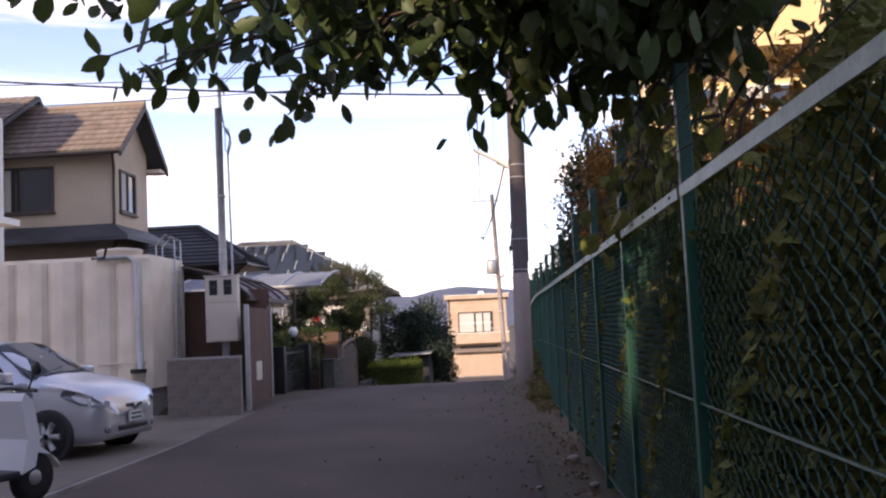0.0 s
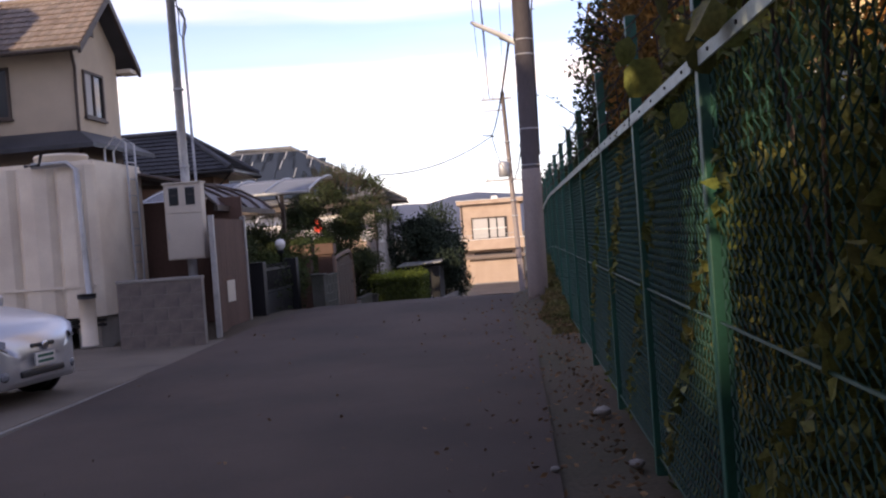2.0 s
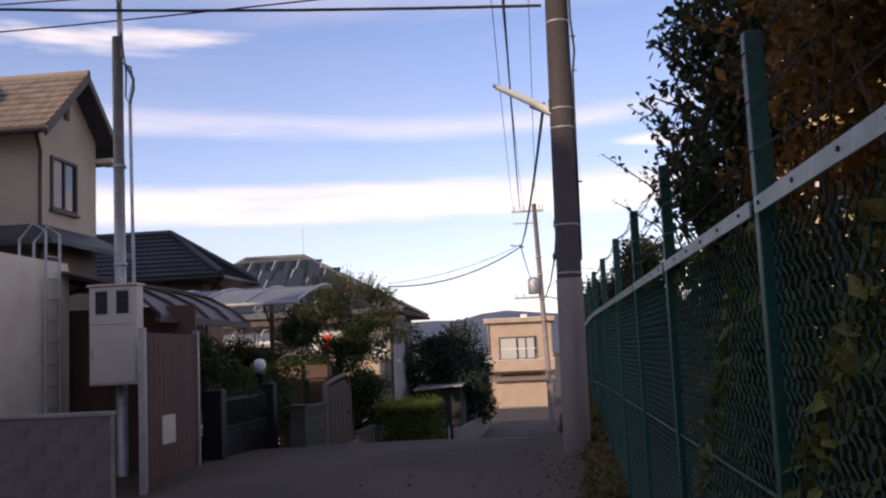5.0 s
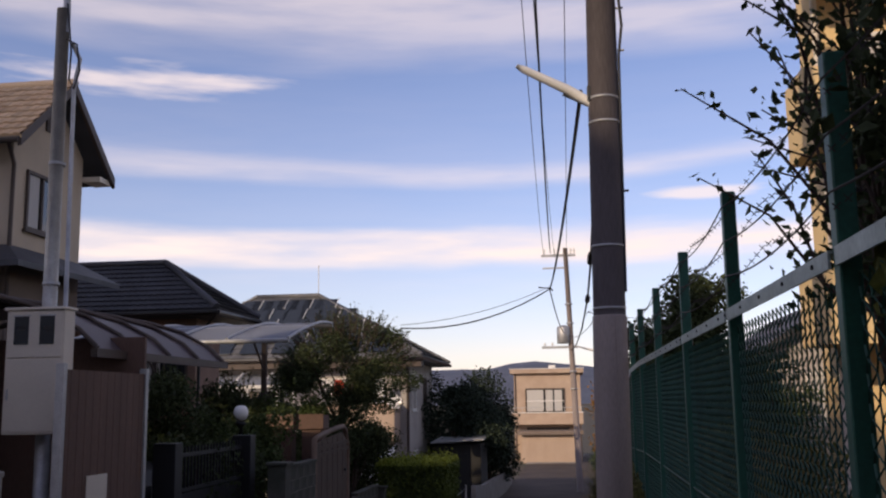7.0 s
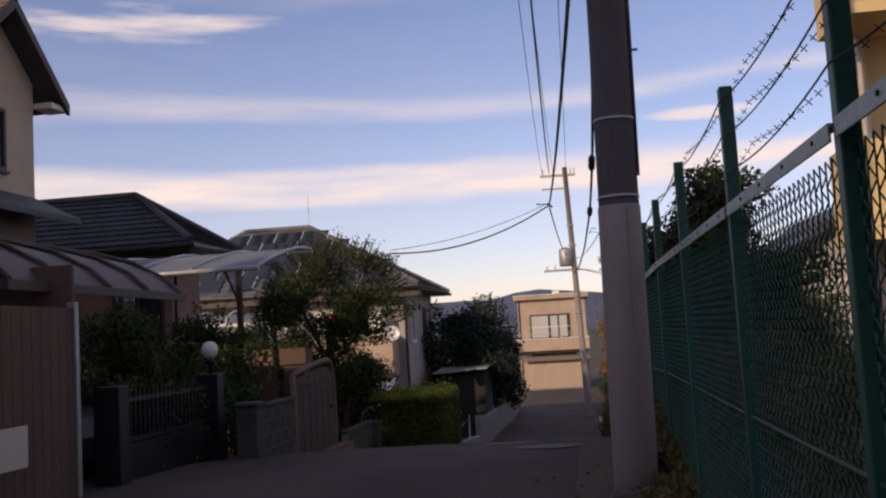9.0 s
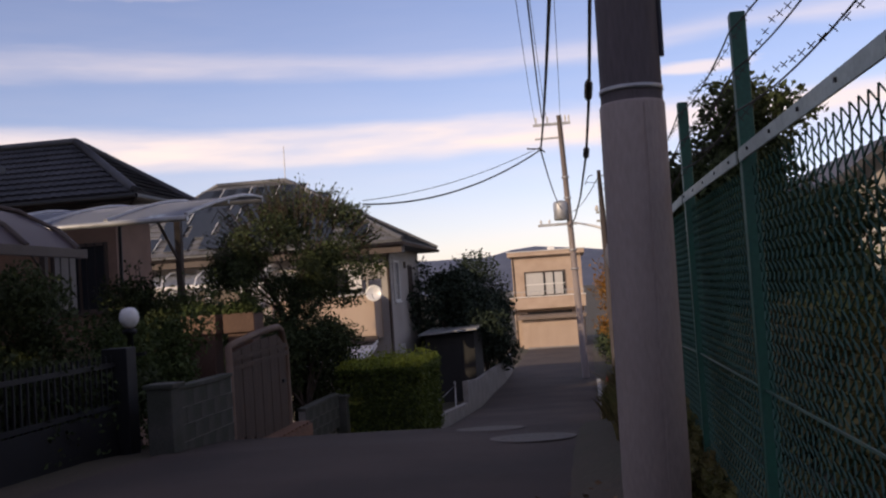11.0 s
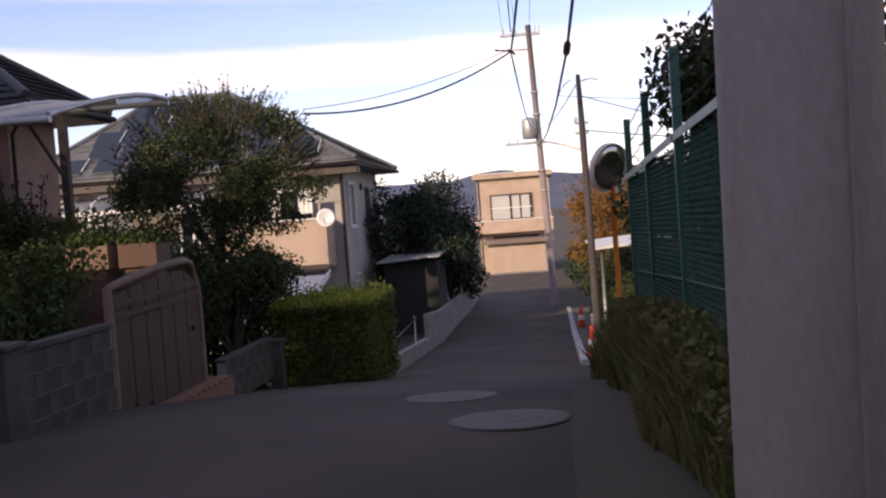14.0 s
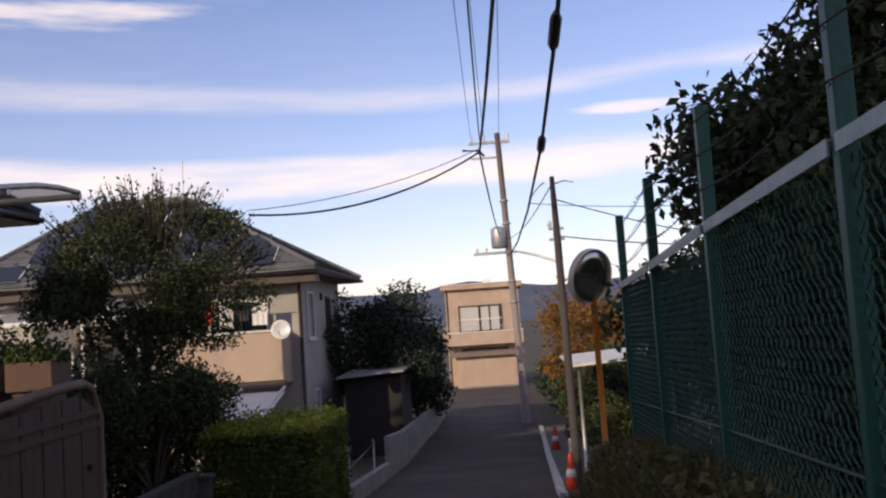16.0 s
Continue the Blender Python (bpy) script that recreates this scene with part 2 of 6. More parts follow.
M = dict(
    asphalt=mat("asphalt", (0.08, 0.056, 0.044), 0.9, var=0.4, scale=0.5, bump=0.5, fine=90, color2=(0.046, 0.033, 0.027)),
    earth=mat("earth", (0.085, 0.063, 0.043), 0.95, var=0.4, scale=0.4, bump=0.8, fine=30, color2=(0.06, 0.056, 0.032)),
    slab=mat("concrete_slab", (0.165, 0.135, 0.105), 0.85, var=0.3, scale=1.0, bump=0.3, color2=(0.12, 0.1, 0.08)),
    concrete=mat("concrete", (0.28, 0.26, 0.235), 0.85, var=0.25, scale=2.0, bump=0.3, color2=(0.2, 0.185, 0.17)),
    block=mat("concrete_block", (0.185, 0.155, 0.138), 0.9, var=0.3, scale=4.0, bump=0.5, color2=(0.12, 0.103, 0.095), island=0.05),
    pole_dark=mat("weathered_pole", (0.075, 0.062, 0.062), 0.85, var=0.3, scale=3.0, bump=0.3, stretch=(1, 1, 0.15)),
    pole_wrap=mat("pole_wrap", (0.29, 0.24, 0.22), 0.75, var=0.18, scale=2.0, bump=0.15, stretch=(1, 1, 0.3)),
    steel=mat("galvanised_steel", (0.45, 0.45, 0.45), 0.5, 0.6, var=0.2, scale=6.0),
    rail=mat("rail_steel", (0.40, 0.46, 0.42), 0.5, 0.3, var=0.25, scale=5.0),
    green=mat("green_paint", (0.021, 0.1, 0.067), 0.45, var=0.25, scale=4.0, color2=(0.025, 0.09, 0.065)),
    green_wire=mat("green_wire", (0.03, 0.085, 0.058), 0.5, var=0.2),
    wire=mat("black_cable", (0.025, 0.025, 0.028), 0.6, var=0.1),
    barb=mat("rusty_wire", (0.07, 0.06, 0.055), 0.7, 0.3, var=0.2),
    stucco=mat("beige_stucco", (0.52, 0.43, 0.32), 0.9, var=0.12, scale=1.0, bump=0.4, color2=(0.45, 0.37, 0.28)),
    stucco_dark=mat("brown_stucco", (0.2, 0.155, 0.125), 0.9, var=0.15, scale=1.0, bump=0.4),
    tile=mat("brown_roof_tile", (0.215, 0.175, 0.148), 0.75, var=0.3, scale=2.0, island=0.2, color2=(0.2, 0.15, 0.12)),
    tile_dark=mat("dark_roof_tile", (0.07, 0.07, 0.078), 0.6, var=0.3, scale=1.5, island=0.15),
    tile_grey=mat("grey_roof_tile", (0.16, 0.16, 0.165), 0.6, var=0.3, scale=1.5, island=0.15),
    trim=mat("brown_trim", (0.085, 0.062, 0.05), 0.6, var=0.2),
    white=mat("white_paint", (0.72, 0.7, 0.66), 0.6, var=0.12, scale=2.0),
    cream=mat("cream_panel", (0.72, 0.64, 0.52), 0.55, var=0.12, scale=1.5, color2=(0.6, 0.52, 0.42)),
    box=mat("meter_box_paint", (0.6, 0.54, 0.45), 0.55, var=0.08, scale=2.0),
    brown=mat("brown_board", (0.13, 0.075, 0.055), 0.75, var=0.3, scale=2.0, bump=0.2, stretch=(1, 1, 0.2)),
    wood=mat("gate_wood", (0.085, 0.054, 0.037), 0.75, var=0.35, scale=2.5, bump=0.2, stretch=(6, 6, 0.5)),
    iron=mat("black_iron", (0.02, 0.02, 0.022), 0.55, 0.3, var=0.2),
    orange_wall=mat("terracotta_wall", (0.27, 0.17, 0.125), 0.85, var=0.2, scale=2.0, bump=0.3),
    offwhite=mat("offwhite_wall", (0.44, 0.405, 0.37), 0.9, var=0.18, scale=0.8, bump=0.3, color2=(0.36, 0.33, 0.30)),
    pink=mat("pale_wall", (0.46, 0.35, 0.265), 0.85, var=0.16, scale=0.8, bump=0.3, color2=(0.38, 0.28, 0.21)),
    yellow=mat("yellow_wall", (0.72, 0.53, 0.27), 0.85, var=0.1, scale=0.6, bump=0.2),
    # blue-grey haze of distance is put into the hills' colour
    hill=mat("hazy_hill", (0.1, 0.115, 0.16), 1.0, var=0.25, scale=0.02, fine=0.2, color2=(0.075, 0.09, 0.135)),
    glass=glass("window_glass", (0.02, 0.025, 0.03)),
    curtain=mat("pale_curtain", (0.5, 0.48, 0.45), 0.9, var=0.15, scale=8, stretch=(8, 8, 0.3)),
    poly=clear_panel("tinted_polycarbonate", (0.08, 0.06, 0.065), 0.9),
    poly_pale=clear_panel("pale_polycarbonate", (0.42, 0.45, 0.52), 0.33),
    silver=mat("silver_car_paint", (0.56, 0.57, 0.6), 0.28, 0.6, var=0.04, scale=1.0),
    rubber=mat("tyre_rubber", (0.02, 0.02, 0.02), 0.85, var=0.2),
    plastic=mat("black_plastic", (0.025, 0.025, 0.027), 0.5, var=0.15),
    chrome=mat("chrome", (0.7, 0.7, 0.72), 0.15, 1.0, var=0.03),
    lamp_glass=glass("headlamp_glass", (0.16, 0.165, 0.18), 0.08),
    scooter=mat("white_scooter_plastic", (0.7, 0.7, 0.7), 0.3, var=0.05),
    globe=mat("opal_globe", (0.8, 0.78, 0.74), 0.25, var=0.03),
    orange=mat("orange_paint", (0.72, 0.24, 0.03), 0.5, var=0.2, scale=4.0),
    red=mat("red_cone_plastic", (0.75, 0.07, 0.03), 0.5, var=0.15),
    bark=mat("bark", (0.09, 0.065, 0.05), 0.95, var=0.4, scale=6.0, bump=0.8, fine=40, stretch=(1, 1, 0.3)),
    leaf_big=mat("broad_leaf", (0.06, 0.095, 0.03), 0.5, var=0.3, scale=1.0, island=0.45, trans=0.3, color2=(0.07, 0.085, 0.02)),
    # darker copy of evergreen_leaf; the far trees' shade is put into this colour
    leaf_shaded=mat("shaded_leaf", (0.04, 0.056, 0.036), 0.65, var=0.4, scale=0.7, island=0.4, trans=0.1, spec=0.15),
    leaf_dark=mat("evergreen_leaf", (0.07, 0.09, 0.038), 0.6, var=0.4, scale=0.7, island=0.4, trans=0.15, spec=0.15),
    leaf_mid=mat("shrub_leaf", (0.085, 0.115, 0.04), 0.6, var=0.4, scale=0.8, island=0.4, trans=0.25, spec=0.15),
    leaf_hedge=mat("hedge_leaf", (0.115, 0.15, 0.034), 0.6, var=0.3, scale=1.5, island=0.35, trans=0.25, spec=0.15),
    # brighter hedge leaf with the sunlight put into its colour
    leaf_sunlit_top=mat("sunlit_leaf", (0.27, 0.31, 0.05), 0.6, var=0.3, scale=1.5, island=0.35, trans=0.3, spec=0.15),
    leaf_autumn=mat("autumn_leaf", (0.36, 0.17, 0.04), 0.6, var=0.4, scale=0.9, island=0.4, trans=0.35, color2=(0.16, 0.1, 0.03), spec=0.15),
    leaf_vine=mat("vine_leaf", (0.13, 0.16, 0.04), 0.55, var=0.5, scale=1.2, island=0.5, trans=0.25, color2=(0.17, 0.15, 0.045), spec=0.15),
    leaf_weed=mat("weed_leaf", (0.12, 0.13, 0.042), 0.7, var=0.4, scale=1.0, island=0.4, trans=0.25, color2=(0.16, 0.12, 0.055), spec=0.15),
    litter=mat("dry_leaf", (0.2, 0.12, 0.06), 0.9, var=0.3, island=0.5),
    white_line=mat("road_paint", (0.6, 0.58, 0.55), 0.8, var=0.3, scale=6),
    manhole=mat("cast_iron_cover", (0.11, 0.09, 0.075), 0.7, 0.2, var=0.2, scale=8, bump=0.3),
    shed=mat("dark_shed_board", (0.03, 0.029, 0.027), 0.9, var=0.3, scale=2.0, bump=0.2, stretch=(1, 1, 0.2)),
    # darker, slightly greener block tone for the garden walls and pillars
    block_dark=mat("dark_block", (0.085, 0.082, 0.07), 0.95, var=0.4, scale=3.0, bump=0.5, color2=(0.05, 0.055, 0.04), island=0.06),
    wood_frame=mat("pale_worn_wood", (0.17, 0.11, 0.075), 0.7, var=0.3, scale=3.0, bump=0.15),
    brick=mat("terracotta_paving", (0.23, 0.125, 0.08), 0.85, var=0.3, scale=5, island=0.2),
)
M["mirror"] = mat("mirror_face", (0.42, 0.43, 0.44), 0.1, 1.0, var=0.15, scale=6.0)


# ---- mesh helpers ----
def put_box(bm, x0, y0, z0, x1, y1, z1, bevel=0.0):
    r = bmesh.ops.create_cube(bm, size=1.0)
    vs = r["verts"]
    bmesh.ops.scale(bm, vec=(x1 - x0, y1 - y0, z1 - z0), verts=vs)
    bmesh.ops.translate(bm, vec=((x0 + x1) / 2, (y0 + y1) / 2, (z0 + z1) / 2), verts=vs)
    if bevel:
        es = list({e for v in vs for e in v.link_edges})
        r2 = bmesh.ops.bevel(bm, geom=es, offset=bevel, segments=2, affect="EDGES", profile=0.5)
    return vs


def box(x0, y0, z0, x1, y1, z1, bevel=0.0):
    bm = bmesh.new()
    put_box(bm, x0, y0, z0, x1, y1, z1, bevel)
    return bm


def put_tube(bm, pts, radii, sides=8, cap=True):
    """A round tube along the points, with a radius for each (or one for all)."""
    pts = [Vector(p) for p in pts]
    if not hasattr(radii, "__len__"):
        radii = [radii] * len(pts)
    rings = []
    for i, p in enumerate(pts):
        d = (pts[min(i + 1, len(pts) - 1)] - pts[max(i - 1, 0)])
        d = d.normalized() if d.length > 1e-9 else Vector((0, 0, 1))
        ref = Vector((1, 0, 0)) if abs(d.x) < 0.9 else Vector((0, 1, 0))
        u = d.cross(ref).normalized()
        v = d.cross(u)
        rings.append([bm.verts.new(p + radii[i] * (math.cos(2 * math.pi * k / sides) * u + math.sin(2 * math.pi * k / sides) * v)) for k in range(sides)])
    for a, b in zip(rings, rings[1:]):
        for k in range(sides):
            f = bm.faces.new((a[k], a[(k + 1) % sides], b[(k + 1) % sides], b[k]))
            f.smooth = sides > 5
    if cap and sides > 2:
        bm.faces.new(rings[0])
        bm.faces.new(rings[-1][::-1])


def tube(pts, radii, sides=8):
    bm = bmesh.new()
    put_tube(bm, pts, radii, sides)
    return bm


def prism(poly, axis, a, b):
    """A polygon (in the two other axes, in order) drawn out along an axis from a to b."""
    bm = bmesh.new()

    def at(p, s):
        return {"x": (s, p[0], p[1]), "y": (p[0], s, p[1]), "z": (p[0], p[1], s)}[axis]
    v0 = [bm.verts.new(at(p, a)) for p in poly]
    v1 = [bm.verts.new(at(p, b)) for p in poly]
    bm.faces.new(v0)
    bm.faces.new(v1[::-1])
    n = len(poly)
    for i in range(n):
        bm.faces.new((v0[i], v1[i], v1[(i + 1) % n], v0[(i + 1) % n]))
    bmesh.ops.recalc_face_normals(bm, faces=bm.faces)
    return bm


def lathe(profile, centre=(0, 0, 0), sides=24):
    """Profile of (radius, z) turned round the upright axis."""
    bm = bmesh.new()
    cx, cy, cz = centre
    rings = [[bm.verts.new((cx + r * math.cos(2 * math.pi * k / sides), cy + r * math.sin(2 * math.pi * k / sides), cz + z)) for k in range(sides)] for r, z in profile]
    for a, b in zip(rings, rings[1:]):
        for k in range(sides):
            f = bm.faces.new((a[k], a[(k + 1) % sides], b[(k + 1) % sides], b[k]))
            f.smooth = True
    bm.faces.new(rings[0][::-1])
    bm.faces.new(rings[-1])
    bmesh.ops.remove_doubles(bm, verts=bm.verts, dist=1e-5)
    bmesh.ops.recalc_face_normals(bm, faces=bm.faces)
    return bm


def mesh_of(name, bm, material):
    me = bpy.data.meshes.new(name)
    bm.to_mesh(me)
    bm.free()
    me.materials.append(material)
    return me


def thing(name, label, category, group="", kind="", at=(0, 0, 0), turn=0.0):
    ob = new(name)
    ob.empty_display_size = 0.2
    ob.matrix_world = pose(*at, 0, 0, turn)
    return tagged(ob, label, category, group, kind)


def part(name, bm, material, parent, label="", kind=""):
    ob = new(name, bm if isinstance(bm, bpy.types.Mesh) else mesh_of(name, bm, material))
    ob.parent = parent
    return tagged(ob, label=label, kind=kind)


def solid(name, bm, material, label="", category="", group="", kind=""):
    return tagged(new(name, mesh_of(name, bm, material)), label, category, group, kind)


def raw(name, verts, faces, material, smooth=False):
    me = bpy.data.meshes.new(name)
    me.from_pydata(verts, [], faces)
    me.materials.append(material)
    if smooth:
        me.polygons.foreach_set("use_smooth", [True] * len(me.polygons))
    me.update()
    return me


def sag(a, b, drop, n=14):
    a, b = Vector(a), Vector(b)
    return [a.lerp(b, i / n) - Vector((0, 0, drop * 4 * (i / n) * (1 - i / n))) for i in range(n + 1)]


def leaf_mesh(name, centres, size, material, rng, flat=0.0, long=1.6):
    """Folded, pointed leaves (four triangles each) at the given centres, turned at random."""
    n = len(centres)
    c = np.asarray(centres, float)
    d = rng.normal(size=(n, 3))
    d[:, 2] = d[:, 2] * (1 - flat) - 0.25
    d /= np.linalg.norm(d, axis=1)[:, None]
    r = rng.normal(size=(n, 3))
    s = np.cross(d, r)
    s /= np.linalg.norm(s, axis=1)[:, None] + 1e-9
    up = np.cross(s, d)
    k = size * rng.uniform(0.6, 1.3, n)[:, None]
    base, tip = c - d * k * long / 2, c + d * k * long / 2
    w = k * 0.42
    left, right = c - s * w + up * k * 0.12, c + s * w + up * k * 0.12
    v = np.stack([base, left, tip, right], 1).reshape(-1, 3)
    i = np.arange(n) * 4
    f = np.concatenate([np.stack([i, i + 1, i + 2], 1), np.stack([i, i + 2, i + 3], 1)])
    return raw(name, v.tolist(), f.tolist(), material)


def blob_points(rng, blobs, n, shell=0.55):
    """Points inside a set of ellipsoids (x, y, z, rx, ry, rz), thicker towards the outside and in clumps."""
    b = np.asarray(blobs, float)
    vol = b[:, 3] * b[:, 4] * b[:, 5]
    pick = rng.choice(len(b), size=n, p=vol ** 0.8 / (vol ** 0.8).sum())
    d = rng.normal(size=(n, 3))
    d /= np.linalg.norm(d, axis=1)[:, None]
    rad = rng.uniform(shell ** 2, 1, n) ** 0.5
    p = b[pick, :3] + d * rad[:, None] * b[pick, 3:]
    p += rng.normal(size=(n, 3)) * 0.06 * b[pick, 3:]
    return p


def clumps(rng, centre, radii, count, size):
    """Smaller ellipsoids spread over a large one, for an uneven crown."""
    out = []
    for _ in range(count):
        d = rng.normal(size=3)
        d /= np.linalg.norm(d)
        k = rng.uniform(0.35, 0.95)
        p = np.asarray(centre) + d * k * np.asarray(radii)
        q = size * rng.uniform(0.6, 1.25)
        out.append((*p, q, q, q * rng.uniform(0.6, 0.9)))
    return out


def limbs(rng, foot, fork, blobs, r0, material, parent, name="trunk"):
    bm = bmesh.new()
    foot, fork = Vector(foot), Vector(fork)
    mid = foot.lerp(fork, 0.5) + Vector((rng.uniform(-.08, .08), rng.uniform(-.08, .08), 0))
    put_tube(bm, [foot - Vector((0, 0, 0.15)), foot + Vector((0, 0, .1)), mid, fork], [r0 * 1.3, r0, r0 * 0.85, r0 * 0.7], 9)
    for b in blobs:
        e = Vector(b[:3])
        m = fork.lerp(e, 0.5) + Vector((rng.uniform(-.15, .15), rng.uniform(-.15, .15), rng.uniform(0, .2)))
        put_tube(bm, [fork - Vector((0, 0, .05)), m, e], [r0 * 0.4, r0 * 0.22, r0 * 0.06], 5)
    return part(name, bm, material, parent)


# ---- ground ----
PY = [-60, 3, 8, 12, 15, 17, 19, 22.5, 28.5, 40, 53.5, 85, 200, 2500]
PZ = [-.45, -.43, -.36, -.29, -.28, -.34, -.5, -1.02, -1.93, -2.85, -3.4, -3.75, -6.0, -6.0]


def gz(x, y):
    z = float(np.interp(y, PY, PZ))
    if x > 0.6:
        z += 0.22 * min(1, (x - 0.6) / 0.5) * max(0, 1 - abs(y - 14) / 7)
    if x < -3.8 and y < 13:
        z = min(z, -.47)
    if x < -4.5 and y > 30:
        z -= 0.25 * min(1, (-4.5 - x))
    return z


def build_ground():
    xs = sorted(set([-2000, -800, -300, -120, -60, -35, -25, -18, -14, -11, -9, -7.5, -6, -5, -4.2, -3.7, -3, -2, -1, 0, .6, .85, 1.1, 1.5, 2, 3, 4, 6, 9, 14, 25, 60, 150, 400, 1000, 2000]))
    ys = [-2000, -500, -120, -60, -40, -20, -10] + [i * 1.0 for i in range(-8, 60)] + [65, 75, 85, 110, 150, 200, 400, 900, 2500]
    v = [(x, y, gz(x, y) - 0.03) for y in ys for x in xs]
    n = len(xs)
    f = [(j * n + i, j * n + i + 1, (j + 1) * n + i + 1, (j + 1) * n + i) for j in range(len(ys) - 1) for i in range(n - 1)]
    tagged(new("ground", raw("ground", v, f, M["earth"], True)), "bare brown earth with weeds", "ground", kind="structure")


def strip(name, edge, material, lift=0.0, label="", category="", thick=0.12):
    """A paved strip between left and right edges (y, xl, xr), following the ground, with a thickness."""
    v, f = [], []
    m = 6
    for y, xl, xr in edge:
        for i in range(m + 1):
            x = xl + (xr - xl) * i / m
            v.append((x, y, float(np.interp(y, PY, PZ)) + lift - 0.02 * abs(2 * i / m - 1)))
    k = m + 1
    for j in range(len(edge) - 1):
        for i in range(m):
            f.append((j * k + i, j * k + i + 1, (j + 1) * k + i + 1, (j + 1) * k + i))
    top = len(v)
    v += [(x, y, z - thick) for x, y, z in v]
    for j in range(len(edge) - 1):
        a, b = j * k, (j + 1) * k
        f += [(a, b, b + top, a + top), (a + m, a + m + top, b + m + top, b + m)]
    f += [(i + 1, i, i + top, i + 1 + top) for i in range(m)]
    return tagged(new(name, raw(name, v, f, material, False)), label, category, kind="structure")


build_ground()
edge = []
for i in range(-40, 101):
    y = i * 1.0
    xl = float(np.interp(y, [-40, 13, 22, 26, 30, 47, 100], [-3.74, -3.74, -3.5, -2.2, -2.4, -2.75, -3.0]))
    xr = float(np.interp(y, [-40, 8, 14, 22, 28.5, 50, 100], [1.0, 0.95, 0.72, 0.95, 1.16, 1.45, 2.0]))
    edge.append((y, xl, xr))
strip("road", edge, M["asphalt"], 0.012, "dark worn asphalt lane, patched and dusty", "road")
RNG = np.random.default_rng(7)
# driveway slab beside the lane, with its joint lines
for k, (y0, y1) in enumerate(((-14, -6), (-5.98, 0.0), (0.02, 4.4), (4.42, 8.6), (8.62, 11.6))):
    solid("driveway" if k == 0 else "driveway.%03d" % k, box(-12.5, y0, -0.62, -3.86, y1, -0.40, 0.01), M["slab"], "pale worn concrete parking slab beside the lane", "driveway", kind="structure")
solid("kerb", box(-3.85, -14, -0.62, -3.80, 11.6, -0.405, 0.01), M["concrete"], "low worn concrete kerb along the parking slab", "kerb", kind="structure")

# wall_east closes the right side; the others are unseen, added to shade the lane
solid("wall_east", box(9.3, -26.0, -0.5, 9.7, 11.8, 3.5), M["offwhite"], "plain side wall of the neighbouring house", "wall", kind="structure")
solid("wall_shade_south", box(-14.3, -25.8, -0.5, 9.4, -25.5, 18.0), M["offwhite"], "unseen plain wall, added to shade the lane from behind", "wall", kind="structure")
# the gap and its stepped sill let a sunbeam onto one stretch of fence
solid("wall_shade_southwest", box(-24.0, -25.8, -0.5, -15.45, -25.5, 18.0), M["offwhite"], "unseen plain wall, added beside a gap for the sunbeam", "wall", kind="structure")
solid("wall_beam_sill", prism([(-15.45, -.5), (-14.3, -.5), (-14.3, 13.1), (-14.95, 13.3), (-15.0, 12.8), (-15.45, 12.8)], "y", -25.75, -25.55), M["offwhite"], "unseen stepped sill, added to cut the sunbeam on the fence", "wall", kind="structure")
solid("wall_shade_west", box(-17.3, -25.5, -0.5, -17.0, 0.5, 17.3), M["offwhite"], "unseen plain wall, added to shade the lane from the left", "wall", kind="structure")


# ---- utility poles and lines ----
def concrete_pole():
    g = -.05
    t = thing("utility_pole", "tall concrete utility pole, pale sheet wrapped round its foot", "utility pole", at=(1.12, 12.6, g))

    def cx(z):
        return .012 * z
    part("shaft", tube([(cx(1.9), 0, 1.9), (cx(5), 0, 5), (cx(9.6), 0, 9.6)], [0.157, 0.15, 0.13], 28), M["pole_dark"], t, "dark weathered concrete")
    bm = lathe([(0.168, -0.4), (0.168, 0.12), (0.17, 0.13), (0.165, 2.06), (0.159, 2.075)], sides=32)
    for v in bm.verts:
        v.co.x += cx(v.co.z)
    part("wrap", bm, M["pole_wrap"], t, "pale grey-brown plastic sheet")
    for z in (2.14, 2.75, 4.0, 4.25, 5.4, 6.9):
        r = 0.163 - 0.003 * (z - 1.9)
        part("strap", lathe([(r - .01, z - .012), (r, z - .012), (r, z + .012), (r - .01, z + .012)], (cx(z), 0, 0), 24), M["steel"], t)
    part("seam", tube([(0.05, -0.163, -0.1), (0.05 + cx(2), -0.16, 2.05)], 0.006, 5), M["pole_wrap"], t)
    part("cable", tube([(cx(2.3) + .16, -0.03, 2.3), (cx(4.7) + .165, -0.03, 4.7), (cx(5) + .2, -0.06, 5.0), (cx(5.4) + .165, -0.1, 5.4), (cx(9) + .14, 0, 9)], 0.016, 6), M["wire"], t)
    for z in (3.3, 4.75, 5.2, 6.2):
        part("step_bolt", tube([(cx(z) + 0.1, -0.02, z), (cx(z) + 0.22, -0.03, z)], 0.012, 6), M["steel"], t)
    # slim tube lamp on a sloping arm
    lamp = part("lamp", tube([(-0.8, -0.22, 4.58), (-0.74, -0.2, 4.55), (-0.3, -.1, 4.34), (-0.03, 0, 4.2)], [0.02, 0.038, 0.05, 0.045], 10), M["white"], t, "slim pale fluorescent street lamp")
    part("bracket", tube([(-0.35, -0.1, 4.3), (0.05, 0, 4.12)], 0.018, 6), M["steel"], lamp)
    part("lamp_box", box(-0.11, -0.09, 4.22, 0.0, 0.03, 4.38, 0.01), M["plastic"], lamp)
    return t


